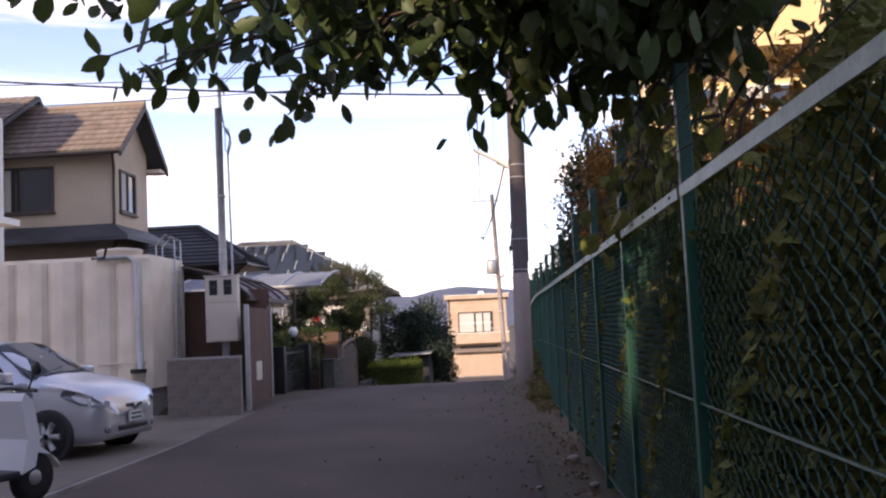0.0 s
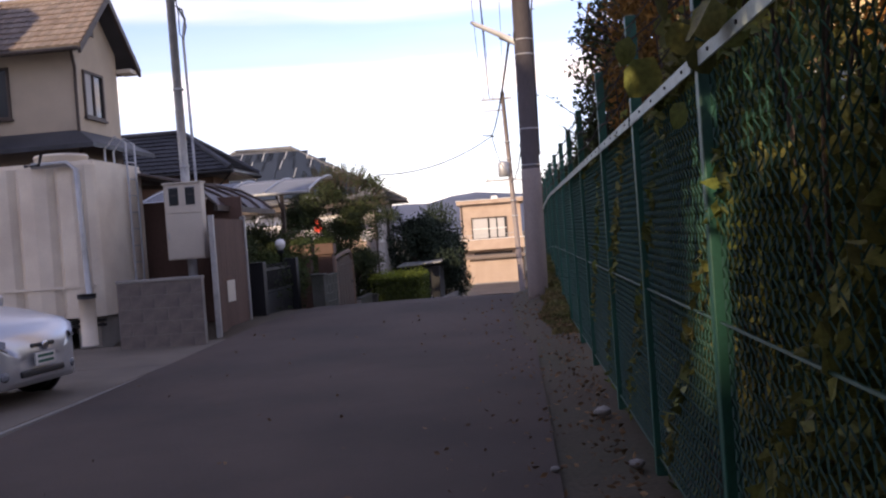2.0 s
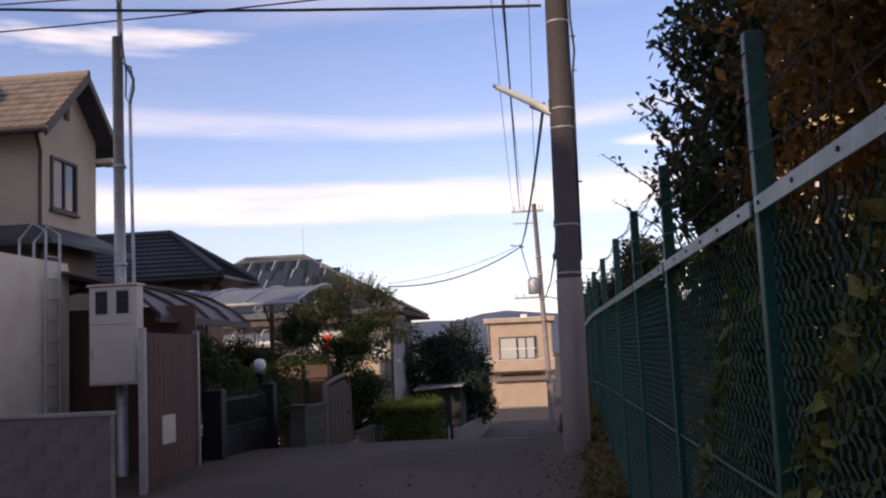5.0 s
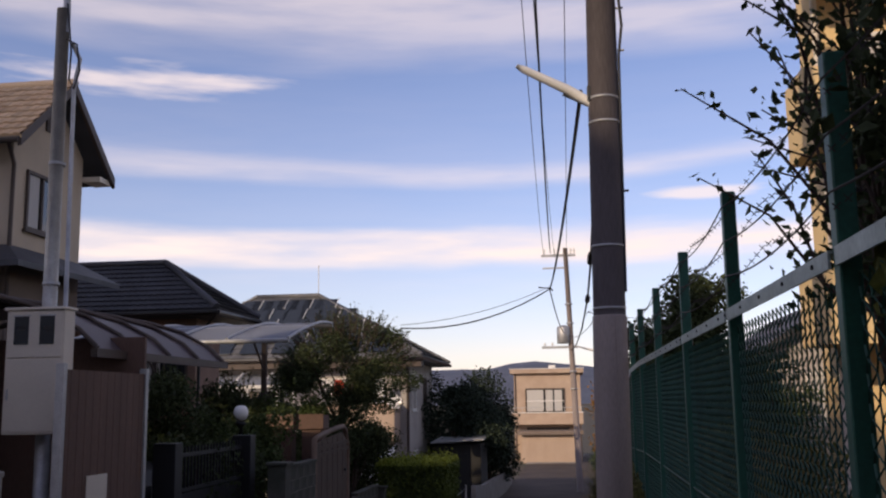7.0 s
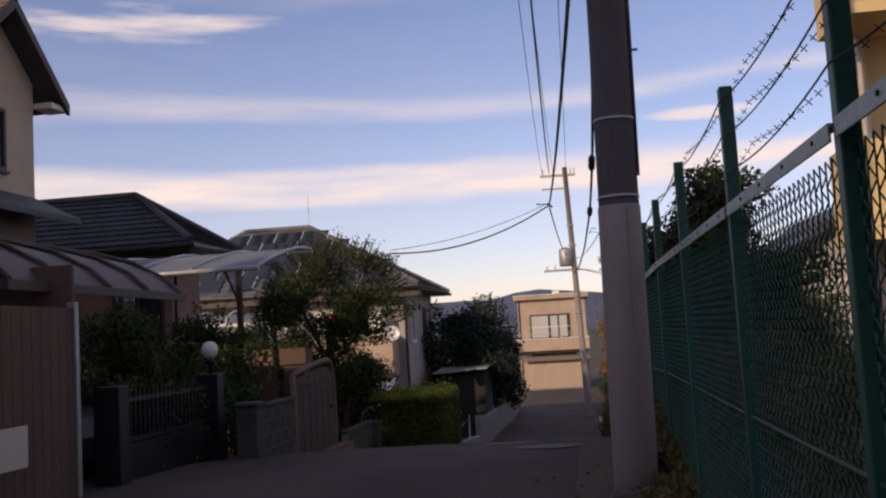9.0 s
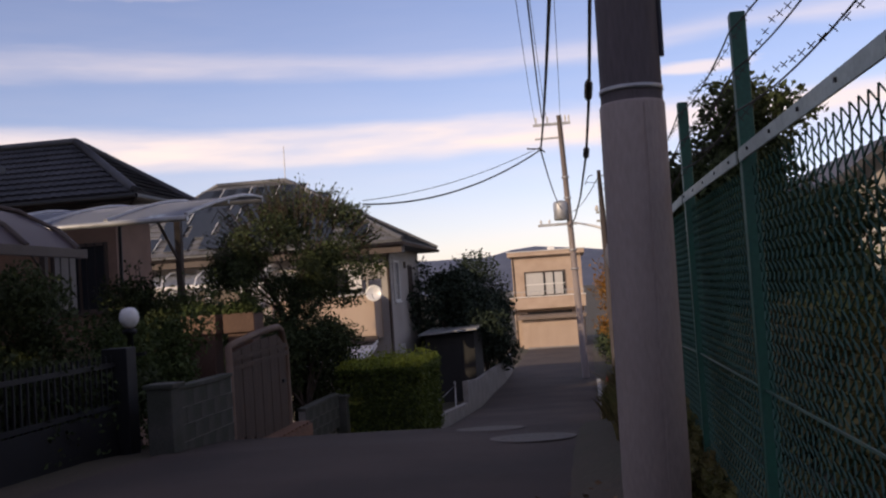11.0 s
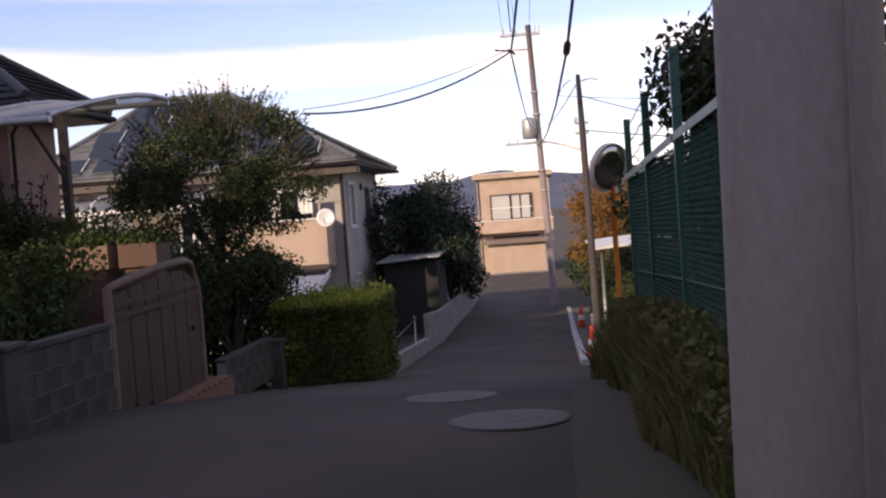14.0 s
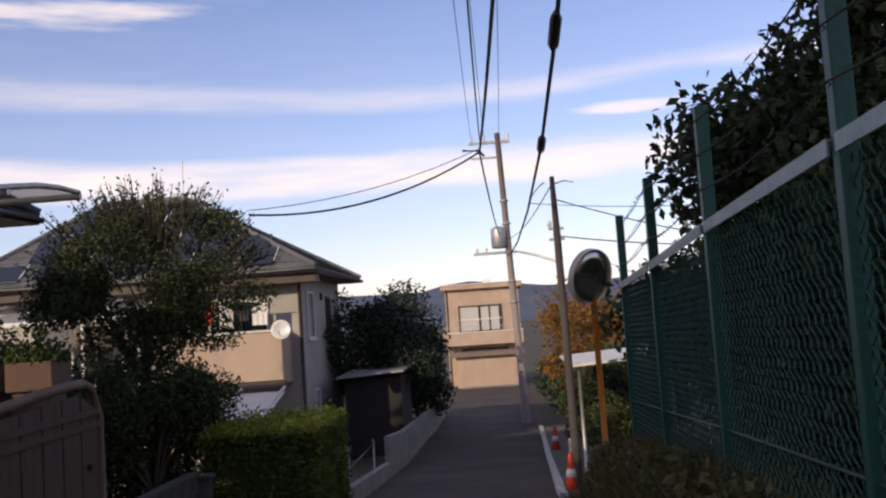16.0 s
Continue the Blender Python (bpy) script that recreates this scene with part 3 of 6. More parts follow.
def steel_pole2():
    y = 53.5
    g = gz(1.0, y)
    t = thing("utility_pole", "slim leaning utility pole with a crossarm and transformer", "utility pole", at=(1.05, y, g))
    part("shaft", tube([(0, 0, -.3), (-0.38, 0, 12.6)], [0.17, 0.12], 16), M["pole_wrap"], t)
    part("crossarm", box(-1.65, -.06, 12.15, 0.15, .06, 12.27), M["steel"], t)
    for x in (-1.5, -0.95, -0.1, 0.08):
        part("insulator", lathe([(0.02, 0), (0.05, 0.08), (0.03, 0.14), (0.06, 0.2), (0.02, 0.34)], (x, 0, 12.27), 8), M["white"], t)
    part("arm", box(-1.6, -.05, 11.5, -0.3, .05, 11.58), M["steel"], t)
    part("transformer", lathe([(0.3, 0), (0.34, 0.05), (0.34, 0.8), (0.3, 0.88), (0.1, 0.95)], (-0.62, -0.1, 7.55), 14), M["steel"], t)
    part("lower_arm", box(-1.75, -.05, 7.3, 0.1, .05, 7.42), M["steel"], t)
    for x in (-1.6, -1.2):
        part("insulator", lathe([(0.02, 0), (0.06, 0.1), (0.03, 0.2)], (x, 0, 7.42), 8), M["white"], t)
    part("lamp", tube([(0, 0, 7.4), (0.9, -.2, 7.15), (1.8, -.3, 6.8)], [0.04, 0.06, 0.07], 8), M["white"], t)
    for z in (5.2, 6.1, 8.6, 9.6):
        part("strap", lathe([(0.15, z - .04), (0.19, z - .04), (0.19, z + .04), (0.15, z + .04)], (-0.03 * z, 0, 0), 12), M["steel"], t)
    return t


def thin_pole3():
    y = 30.0
    g = gz(1.6, y)
    t = thing("service_pole", "thin dark steel service pole with small insulators", "utility pole", at=(1.62, y, g))
    part("shaft", tube([(0, 0, -.3), (-.05, 0, 4.6), (-0.07, 0, 5.75)], [0.085, 0.07, 0.045], 10), M["pole_dark"], t)
    part("hook", tube([(-.07, 0, 5.6), (.15, 0, 5.66), (.32, 0, 5.62)], 0.014, 6), M["steel"], t)
    for z in (4.55, 4.75):
        part("bracket", box(-.2, -.03, z, .08, .03, z + .05), M["steel"], t)
    part("insulator", lathe([(0.02, 0), (0.05, 0.06), (0.02, 0.14)], (-.18, 0, 4.8), 8), M["white"], t)
    return t


concrete_pole()
steel_pole2()
thin_pole3()


def cable(pts, r=0.012, label="black overhead cable between the poles", sides=5, name="overhead_cable"):
    return solid(name, tube(pts, r, sides), M["wire"], label, "cable", group="overhead cables")


P2L, P2R = (-0.45, 53.5, 8.75), (0.72, 53.5, 9.0)
cable(sag((0.45, 13, 8.6), (-0.1, 53.5, 8.95), 1.5), 0.022)
cable(sag((0.2, 13, 9.2), P2L, 1.2), 0.009)
cable(sag((0.35, 13, 9.2), (0.1, 53.5, 8.9), 1.2), 0.009)
cable(sag((0.9, 13, 9.3), P2R, 1.2), 0.009)
TEL = [(1.12, 12.75, 5.6), (1.17, 15.5, 4.92), (1.2, 18.5, 4.32), (1.21, 21.5, 3.88), (1.2, 25.8, 3.56), (1.12, 32, 3.32), (1.0, 40, 3.32), (.88, 47, 3.52), (.75, 53.5, 3.85)]
c = cable(TEL, 0.024, "thick black telephone cable with splice cases")
# service line: from the lamp up the lane to a branch, then on to the tiled house and the far pole
BR, HS = (0.23, 30.8, 4.41), (-3.68, 28.13, 3.17)
cable(sag((0.95, 12.6, 4.3), BR, 0.25), 0.022, "twisted black service line along the lane")
cable(sag(BR, HS, 0.35), 0.02, "twisted black service line to the tiled house")
cable(sag((0.23, 30.8, 4.48), (HS[0], HS[1], HS[2] + .08), 0.2), 0.008, "thin wire to the tiled house")
cable(sag(BR, (0.5, 53.5, 4.7), 0.3), 0.02, "twisted black service line along the lane")
cable([(-.1, 30.8, 4.46), (.23, 30.8, 4.43), (.3, 31.5, 4.45)], 0.025, "short spreader on the service line")
cable(sag((1.5, 30, 3.3), (8, 34, 2.2), 0.2), 0.012)
cable(sag((1.5, 30, 2.6), (9, 27, 2.1), 0.3), 0.012)
cable(sag((1.5, 30, 3.5), (0.7, 53.5, 4.6), 0.3), 0.012)
cable(sag((1.4, 30, 3.6), (1.5, 44, 4.8), -0.1), 0.012)
cable(sag((1.5, 44, 4.9), (9, 36, 3.6), 0.2), 0.012)
for y in (21.5, 25.8):
    z = [float(np.interp(y + d, [q[1] for q in TEL], [q[2] for q in TEL])) for d in (-.45, -.3, .3, .45)]
    part("splice_case", tube([(1.2, y - .45, z[0]), (1.2, y - .3, z[1]), (1.2, y + .3, z[2]), (1.2, y + .45, z[3])], [0.026, 0.06, 0.06, 0.026], 8), M["wire"], c)
# lines over the lane to the house mast
cable(sag((-22, 13.4, 8.6), (1.0, 13, 5.75), 0.35), 0.022, "black overhead cable crossing the lane")
cable(sag((-24, 15, 8.1), (1.0, 13, 6.4), 0.3), 0.012, "black overhead cable crossing the lane")
cable(sag((-24, 15, 7.2), (0.98, 13, 6.2), 0.3), 0.012, "black overhead cable crossing the lane")
for dz in (0, 0.12, 0.24):
    cable(sag((-5.05, 13.2, 6.3 + dz * 0.6), (3.5, 3.5, 9.5 + dz * 2), 0.25), 0.008, "thin service wire above the lane")


# ---- green chain-link fence ----
FX = 1.5


def rail_z(y):
    return float(np.interp(y, [-20, 14, 16.4, 18, 20, 30], [1.58, 1.59, 1.51, 1.43, 1.34, 0.9]))


def fence_panel_mesh(w=1.94, h=1.82, pitch=0.075, r=0.0026):
    """Chain-link weave of bent wires, in the x = 0 plane from y 0 to w."""
    v, f = [], []
    hp = pitch / 2
    nw = int(w / hp)
    nz = int(h / hp)
    for i in range(nw):
        for d in (1,):
            pts = []
            for k in range(nz + 1):
                yy = (i + (k + i) % 2) * hp
                pts.append((0.0045 if k % 2 else -0.0045, yy, k * hp))
            base = len(v)
            for x, yy, z in pts:
                v += [(x - r, yy, z), (x + r, yy - r, z), (x + r, yy + r, z)]
            for k in range(len(pts) - 1):
                a, b = base + 3 * k, base + 3 * k + 3
                f += [(a, a + 1, b + 1, b), (a + 1, a + 2, b + 2, b + 1), (a + 2, a, b, b + 2)]
    return raw("chain_link", v, f, M["green_wire"])


def build_fence():
    t = thing("chain_link_fence", "tall green chain-link fence with barbed wire along the lane", "fence", at=(0, 0, 0))
    link = fence_panel_mesh()
    ys = [-11.2, -9.2, -7.2, -5.0, -2.2, -.12, 1.72, 3.62, 5.9, 7.7, 9.52, 11.55, 13.46, 15.0, 16.78, 18.5, 20.1]
    for y in ys:
        z = rail_z(y)
        g = z - 1.95
        part("post", box(FX - .03, y - .03, g, FX + .03, y + .03, z + 0.57, 0.006), M["green"], t, "green painted steel post")
    for a, b in zip(ys, ys[1:]):
        za, zb = rail_z(a), rail_z(b)
        bm = bmesh.new()
        put_box(bm, FX - .042, 0.035, -.027, FX - .034, b - a - .035, .024)
        put_box(bm, FX - .034, 0.035, .016, FX + .0, b - a - .035, .024)
        for v in bm.verts:
            v.co = (v.co.x, v.co.y + a, v.co.z + za + (zb - za) * v.co.y / (b - a))
        rail = part("top_rail", bm, M["rail"], t, "pale galvanised angle rail")
        if -5 < a < 13:
            for k in range(5):
                y = a + 0.2 + k * 0.4
                z = za + (zb - za) * (y - a) / (b - a)
                part("bolt", box(FX - .048, y - .006, z - .006, FX - .042, y + .006, z + .006), M["iron"], rail)
        o = part("chain_link", link, None, t, kind="stuff")
        sh = Matrix.Identity(4)
        sh[2][1] = (zb - za) / 2
        sh[1][1] = (b - a) / 2
        o.matrix_local = Matrix.Translation((FX, a + .03, za - 1.85)) @ sh
        for dz in (-0.92, -1.84):
            part("tension_wire", tube([(FX - .01, a, za + dz), (FX - .01, b, zb + dz)], 0.006, 5), M["green_wire"], t)
    for k, dz in enumerate((0.18, 0.34, 0.5)):
        bm = bmesh.new()
        pts = []
        for a, b in zip(ys, ys[1:]):
            for i in range(12):
                y = a + i / 12 * (b - a)
                pts.append((FX - .03, y, rail_z(y) + dz - 0.05 * 4 * (i / 12) * (1 - i / 12)))
        put_tube(bm, pts, 0.004, 4)
        for i in range(int((ys[-1] - ys[0]) / 0.11)):
            y = ys[0] + i * 0.11
            z = rail_z(y) + dz - 0.05 * 4 * (((y - ys[0]) % 2) / 2) * (1 - ((y - ys[0]) % 2) / 2)
            s = 0.01
            put_tube(bm, [(FX - .03 - s, y, z - s), (FX - .03 + s, y, z + s)], 0.002, 3)
            put_tube(bm, [(FX - .03 + s, y + .008, z - s), (FX - .03 - s, y + .008, z + s)], 0.002, 3)
        part("barbed_wire", bm, M["barb"], t, "rusty barbed wire strand")


build_fence()


# ---- windows ----
def window(parent, axis, at, w, h, frame_mat, curtain=True, label="", thick=0.07, mid=True):
    """A framed sash in a wall: axis 'x' faces +x, 'y' faces -y. at: the lower corner (least x or y)."""
    x, y, z = at

    def B(u0, v0, u1, v1, d0, d1):
        return box(x + d0, y + u0, z + v0, x + d1, y + u1, z + v1) if axis == "x" else box(x + u0, y - d1, z + v0, x + u1, y - d0, z + v1)
    win = part("window", B(0, 0, w, h, -.04, .004), M["glass"], parent, label)
    for u0, v0, u1, v1 in ((0, 0, w, thick), (0, h - thick, w, h), (0, thick, thick, h - thick), (w - thick, thick, w, h - thick)):
        part("frame", B(u0, v0, u1, v1, 0.004, .06), frame_mat, win)
    if mid:
        part("frame", B(w / 2 - .03, thick, w / 2 + .03, h - thick, 0.004, .05), frame_mat, win)
    part("sill", B(-.05, -.06, w + .05, 0, 0, .1), frame_mat, win)
    if curtain:
        part("curtain", B(thick, thick, w * 0.42, h - thick, 0.005, .012), M["curtain"], win)
    return win


def tile_slope(name, parent, p0, p1, p2, p3, rows, cols, material, lift=0.035):
    """Tiled roof slope: p0-p1 along the eave, p3-p2 along the ridge; rows of overlapping tiles, each tile with a curve."""
    p0, p1, p2, p3 = (Vector(p) for p in (p0, p1, p2, p3))
    n = (p1 - p0).cross(p3 - p0).normalized()
    if n.z < 0:
        n = -n
    v, f = [], []
    for r in range(rows):
        t0, t1 = r / rows, (r + 1.12) / rows
        t1 = min(t1, 1.0)
        for c in range(cols):
            for s0, s1, h in ((0, .5, 0), (.5, 1, 1)):
                a0, a1 = (c + s0) / cols, (c + s1) / cols
                q = [p0.lerp(p1, a0).lerp(p3.lerp(p2, a0), t0), p0.lerp(p1, a1).lerp(p3.lerp(p2, a1), t0), p0.lerp(p1, a1).lerp(p3.lerp(p2, a1), t1), p0.lerp(p1, a0).lerp(p3.lerp(p2, a0), t1)]
                k = len(v)
                up = lift * (1.0 if h else 0.35)
                v += [tuple(q[0] + n * (up + lift)), tuple(q[1] + n * (up * 0.6 + lift)), tuple(q[2] + n * up * 0.4), tuple(q[3] + n * up * 0.5), tuple(q[0] - n * .0), tuple(q[1] - n * .0)]
                f += [(k, k + 1, k + 2, k + 3), (k + 4, k + 5, k + 1, k)]
    return part(name, raw(name, v, f, material), None, parent, kind="stuff")


def slab4(p0, p1, p2, p3, t):
    bm = bmesh.new()
    a = [bm.verts.new(p) for p in (p0, p1, p2, p3)]
    b = [bm.verts.new((p[0], p[1], p[2] - t)) for p in (p0, p1, p2, p3)]
    bm.faces.new(a)
    bm.faces.new(b[::-1])
    for i in range(4):
        bm.faces.new((a[i], b[i], b[(i + 1) % 4], a[(i + 1) % 4]))
    bmesh.ops.remove_doubles(bm, verts=bm.verts, dist=1e-4)
    bmesh.ops.recalc_face_normals(bm, faces=bm.faces)
    return bm


# ---- beige two-storey house ----
def beige_house():
    g = gz(-10, 21) - 0.1
    t = thing("house", "beige rendered two-storey house with a brown tiled gable roof", "house")
    x1, y0, y1, ze, za = -10.7, 21.3, 24.15, 7.22, 8.46
    ym = (y0 + y1) / 2
    part("upper_wall", prism([(y0, 4.55), (y1, 4.55), (y1, ze), (ym, za - .12), (y0, ze)], "x", -15.4, x1), M["stucco"], t)
    part("lower_wall", box(-15.4, y0 + .02, g, x1 + .02, y1 - .02, 4.55), M["stucco_dark"], t, "brown rendered lower wall")
    # skirt roof round the first floor
    part("skirt_roof", slab4((-15.4, y0 - .9, 4.1), (x1 + .8, y0 - .9, 4.1), (x1, y0, 4.57), (-15.4, y0, 4.57), .12), M["tile_dark"], t, "dark tiled skirt roof")
    part("skirt_roof", slab4((x1 + .8, y0 - .9, 4.1), (x1 + .8, y1 + .5, 4.1), (x1, y1, 4.57), (x1, y0, 4.57), .12), M["tile_dark"], t, "dark tiled skirt roof")
    xo, oy = x1 + .5, .6
    zl = ze - oy * (za - ze) / (ym - y0)
    for ya, yb in ((y0 - oy, ym), (y1 + oy, ym)):
        part("roof", slab4((-15.4, ya, zl), (xo, ya, zl), (xo, yb, za), (-15.4, yb, za), .14), M["tile_dark"], t)
    tile_slope("roof_tiles", t, (-15.4, y0 - oy, zl + .01), (xo, y0 - oy, zl + .01), (xo, ym, za + .02), (-15.4, ym, za + .02), 9, 20, M["tile"])
    tile_slope("roof_tiles", t, (xo, y1 + oy, zl + .01), (-15.4, y1 + oy, zl + .01), (-15.4, ym, za + .02), (xo, ym, za + .02), 9, 20, M["tile"])
    part("ridge_cap", tube([(-15.4, ym, za + .05), (xo + .03, ym, za + .05)], .1, 8), M["tile"], t)
    for ya in (y0 - oy, y1 + oy):
        part("barge_board", slab4((xo + .03, ya, zl + .03), (xo + .03, ym, za + .06), (xo - .05, ym, za + .06), (xo - .05, ya, zl + .03), .24), M["trim"], t)
        part("gutter", tube([(-15.4, ya - .05, zl - .08), (xo, ya - .05, zl - .08)], .06, 6), M["trim"], t)
    part("eave_box", box(x1, y1, zl - .16, xo - .06, y1 + oy, zl - .04), M["cream"], t)
    part("downpipe", tube([(x1 + .25, y0 - oy, zl - .1), (x1 + .1, y0 - .12, zl - .45), (x1 + .06, y0 - .06, 5.7), (x1 + .06, y0 - .06, 4.4), (x1 + .07, y0 - .05, g)], .045, 7), M["trim"], t)
    part("vent", box(x1, ym - .28, 7.32, x1 + .05, ym - .06, 7.82, .01), M["trim"], t)
    window(t, "x", (x1, 21.8, 4.98), 1.25, 1.3, M["trim"], label="brown-framed window with pale curtain")
    window(t, "y", (-14.8, y0, 5.0), 2.3, 1.4, M["trim"], label="brown-framed sliding window")
    # cross gable further along the roof
    part("cross_roof", prism([(y0 - 1.6, 7.22), (y0 - 1.6, 7.07), (ym, 8.8), (y1 + .6, 7.07), (y1 + .6, 7.22), (ym, 8.96)], "x", -15.5, -13.6), M["tile_dark"], t)
    tile_slope("roof_tiles", t, (-15.5, y0 - 1.6, 7.24), (-13.6, y0 - 1.6, 7.24), (-13.6, ym, 8.98), (-15.5, ym, 8.98), 9, 6, M["tile"])
    part("cross_wall", box(-15.3, y0 - .9, 4.55, -14.0, y0 + .05, 7.2), M["stucco"], t)


def hip_roof(t, x0, x1, y0, y1, ze, rx0, rx1, ry, zr, material, rows=12, cols=36, fascia=None, name="roof"):
    c = [(x0, y0, ze), (x1, y0, ze), (x1, y1, ze), (x0, y1, ze)]
    a, b = (rx0, ry, zr), (rx1, ry, zr)
    bm = bmesh.new()
    V = [bm.verts.new(p) for p in c + [a, b]]
    for q in ((0, 1, 5, 4), (2, 3, 4, 5), (1, 2, 5), (3, 0, 4)):
        bm.faces.new([V[i] for i in q])
    W = [bm.verts.new((p[0], p[1], p[2] - .16)) for p in c]
    for i in range(4):
        bm.faces.new((V[i], W[i], W[(i + 1) % 4], V[(i + 1) % 4]))
    bm.faces.new(W[::-1])
    bmesh.ops.recalc_face_normals(bm, faces=bm.faces)
    r = part(name, bm, fascia or material, t)
    tile_slope("roof_tiles", t, c[0], c[1], b, a, rows, cols, material)
    tile_slope("roof_tiles", t, c[1], c[2], (b[0], b[1] + .01, b[2]), b, rows, cols * 2 // 3, material)
    for p, q in ((a, b), (c[0], a), (c[1], b), (c[2], b), (c[3], a)):
        part("ridge_cap", tube([Vector(p) + Vector((0, 0, .06)), Vector(q) + Vector((0, 0, .06))], .09, 7), material, t)
    return r


def dark_house():
    g = gz(-9, 29) - .2
    t = thing("house", "low house with terracotta walls and a dark hipped roof", "house")
    part("wall", box(-15.5, 27.0, g, -8.9, 28.7, 3.6), M["orange_wall"], t)
    hip_roof(t, -16.5, -8.05, 26.2, 29.5, 3.62, -14.5, -10.2, 27.9, 5.05, M["tile_dark"], 10, 40)
    part("gutter", tube([(-16.5, 26.15, 3.54), (-8.0, 26.15, 3.54)], .06, 6), M["plastic"], t)
    part("gutter", tube([(-8.0, 26.15, 3.54), (-8.0, 29.5, 3.54)], .06, 6), M["plastic"], t)
    part("downpipe", tube([(-8.05, 26.25, 3.5), (-8.75, 26.9, 3.1), (-8.83, 26.95, g)], .04, 6), M["plastic"], t)
    w = window(t, "y", (-10.4, 27.0, 1.2), 1.3, 1.5, M["trim"], label="dark window behind iron bars")
    for k in range(7):
        part("window_bar", box(-10.35 + k * .2, 26.88, 1.2, -10.33 + k * .2, 26.9, 2.7), M["iron"], w)


def solar_house():
    g = gz(-9, 43) - .3
    t = thing("house", "pale rendered house with a grey hipped roof on the slope", "house")
    part("wall", box(-15.3, 40.6, g, -5.7, 47.6, 2.95), M["offwhite"], t)
    hip_roof(t, -16.4, -4.95, 39.9, 48.3, 3.0, -13.0, -10.2, 44.0, 5.9, M["tile_grey"], 14, 44)
    # pale roof guards standing in short rows
    for k in range(5):
        for j in range(7):
            u = 0.14 + j * 0.125 + (k % 2) * 0.05
            s = 0.12 + k * 0.17
            p = Vector((-16.4, 39.9, 3.0)).lerp(Vector((-4.95, 39.9, 3.0)), u).lerp(Vector((-13, 44, 5.9)).lerp(Vector((-10.2, 44, 5.9)), u), s)
            part("roof_panel", slab4((p.x - .45, p.y - .35, p.z - .12), (p.x + .45, p.y - .35, p.z - .12), (p.x + .45, p.y + .35, p.z + .4), (p.x - .45, p.y + .35, p.z + .4), .03), M["glass"], t, "flat dark solar panel")
            if (j + k) % 2 == 0:
                part("guard", tube([(p.x + .5, p.y - .32, p.z - .04), (p.x + .52, p.y + .3, p.z + .42)], .018, 5), M["white"], t)
    part("gutter", tube([(-16.4, 39.85, 2.9), (-4.9, 39.85, 2.9), (-4.9, 48.3, 2.9)], .07, 6), M["trim"], t)
    part("fascia", box(-16.3, 39.95, 2.6, -5.0, 40.6, 2.86), M["trim"], t)
    part("downpipe", tube([(-5.4, 39.95, 2.85), (-5.62, 40.5, 2.5), (-5.62, 40.52, g)], .06, 7), M["trim"], t)
    # balcony
    part("balcony_front", box(-9.6, 39.35, -.2, -5.95, 39.5, 1.2, .02), M["pink"], t, "sunlit beige balcony wall")
    part("balcony_floor", box(-9.6, 39.5, -.3, -5.95, 40.6, -.12), M["pink"], t)
    part("balcony_side", box(-6.1, 39.5, -.12, -5.95, 40.6, 1.2), M["pink"], t)
    part("balcony_cap", box(-9.65, 39.3, 1.2, -5.9, 39.55, 1.26, .01), M["white"], t)
    part("balcony_trim", box(-9.65, 39.3, -.42, -5.9, 39.52, -.22), M["trim"], t)
    window(t, "y", (-9.2, 40.6, .2), 2.6, 2.0, M["white"], label="sliding balcony door")
    window(t, "x", (-5.7, 41.7, .9), 1.05, 1.5, M["white"], label="narrow white-framed window")
    window(t, "x", (-5.7, 44.9, 1.1), .7, 1.2, M["trim"], curtain=False)
    window(t, "x", (-5.7, 42.2, -1.9), .9, 1.2, M["white"], curtain=False)
    part("vent_cap", box(-5.7, 44.0, 2.15, -5.62, 44.22, 2.4, .02), M["trim"], t)
    # arched awning along the front
    aw = part("awning", slab4((-14.5, 38.9, 1.95), (-9.7, 38.9, 1.95), (-9.7, 40.6, 2.4), (-14.5, 40.6, 2.4), .03), M["poly_pale"], t, "pale arched veranda roof")
    for k in range(5):
        x = -14.5 + k * 1.2
        part("rib", tube([(x, 38.9, 1.9), (x, 39.1, 2.2), (x, 39.7, 2.42), (x, 40.6, 2.5)], .035, 6), M["white"], aw)
    part("front_beam", box(-14.6, 38.82, 1.83, -9.6, 38.94, 1.95), M["white"], aw)
    for x in (-14.3, -12.9, -11.6, -10.4, -9.8):
        part("awning_post", box(x - .04, 38.84, g, x + .04, 38.92, 1.83), M["white"], aw)
    window(t, "y", (-14.2, 40.6, -.1), 3.6, 1.9, M["white"], label="wide glazed veranda doors with curtains")
    # lower canopy beside the balcony
    lc = part("lower_canopy", slab4((-9.6, 35.9, -1.25), (-5.9, 35.9, -1.25), (-5.9, 39.2, -.5), (-9.6, 39.2, -.5), .04), M["white"], t, "pale lean-to canopy")
    for x in (-9.6, -8.4, -7.15, -5.9):
        part("rib", tube([(x, 35.9, -1.22), (x, 37.3, -.75), (x, 39.2, -.38)], .04, 6), M["white"], lc)
    for x in (-9.5, -6.0):
        part("canopy_post", box(x - .05, 36.0, g, x + .05, 36.1, -1.28), M["white"], lc)
    part("aerial", tube([(-10.2, 44, 5.9), (-10.2, 44, 7.3)], .02, 5), M["steel"], t)
    # satellite dish on the balcony corner
    d = thing("satellite_dish", "round white satellite dish on the balcony wall", "satellite dish", at=(-5.9, 39.15, 1.22))
    bm = lathe([(0.015, 0), (0.14, 0.014), (0.22, 0.05), (0.28, 0.094), (0.285, 0.1), (0.22, 0.06), (0.015, 0.01)], sides=24)
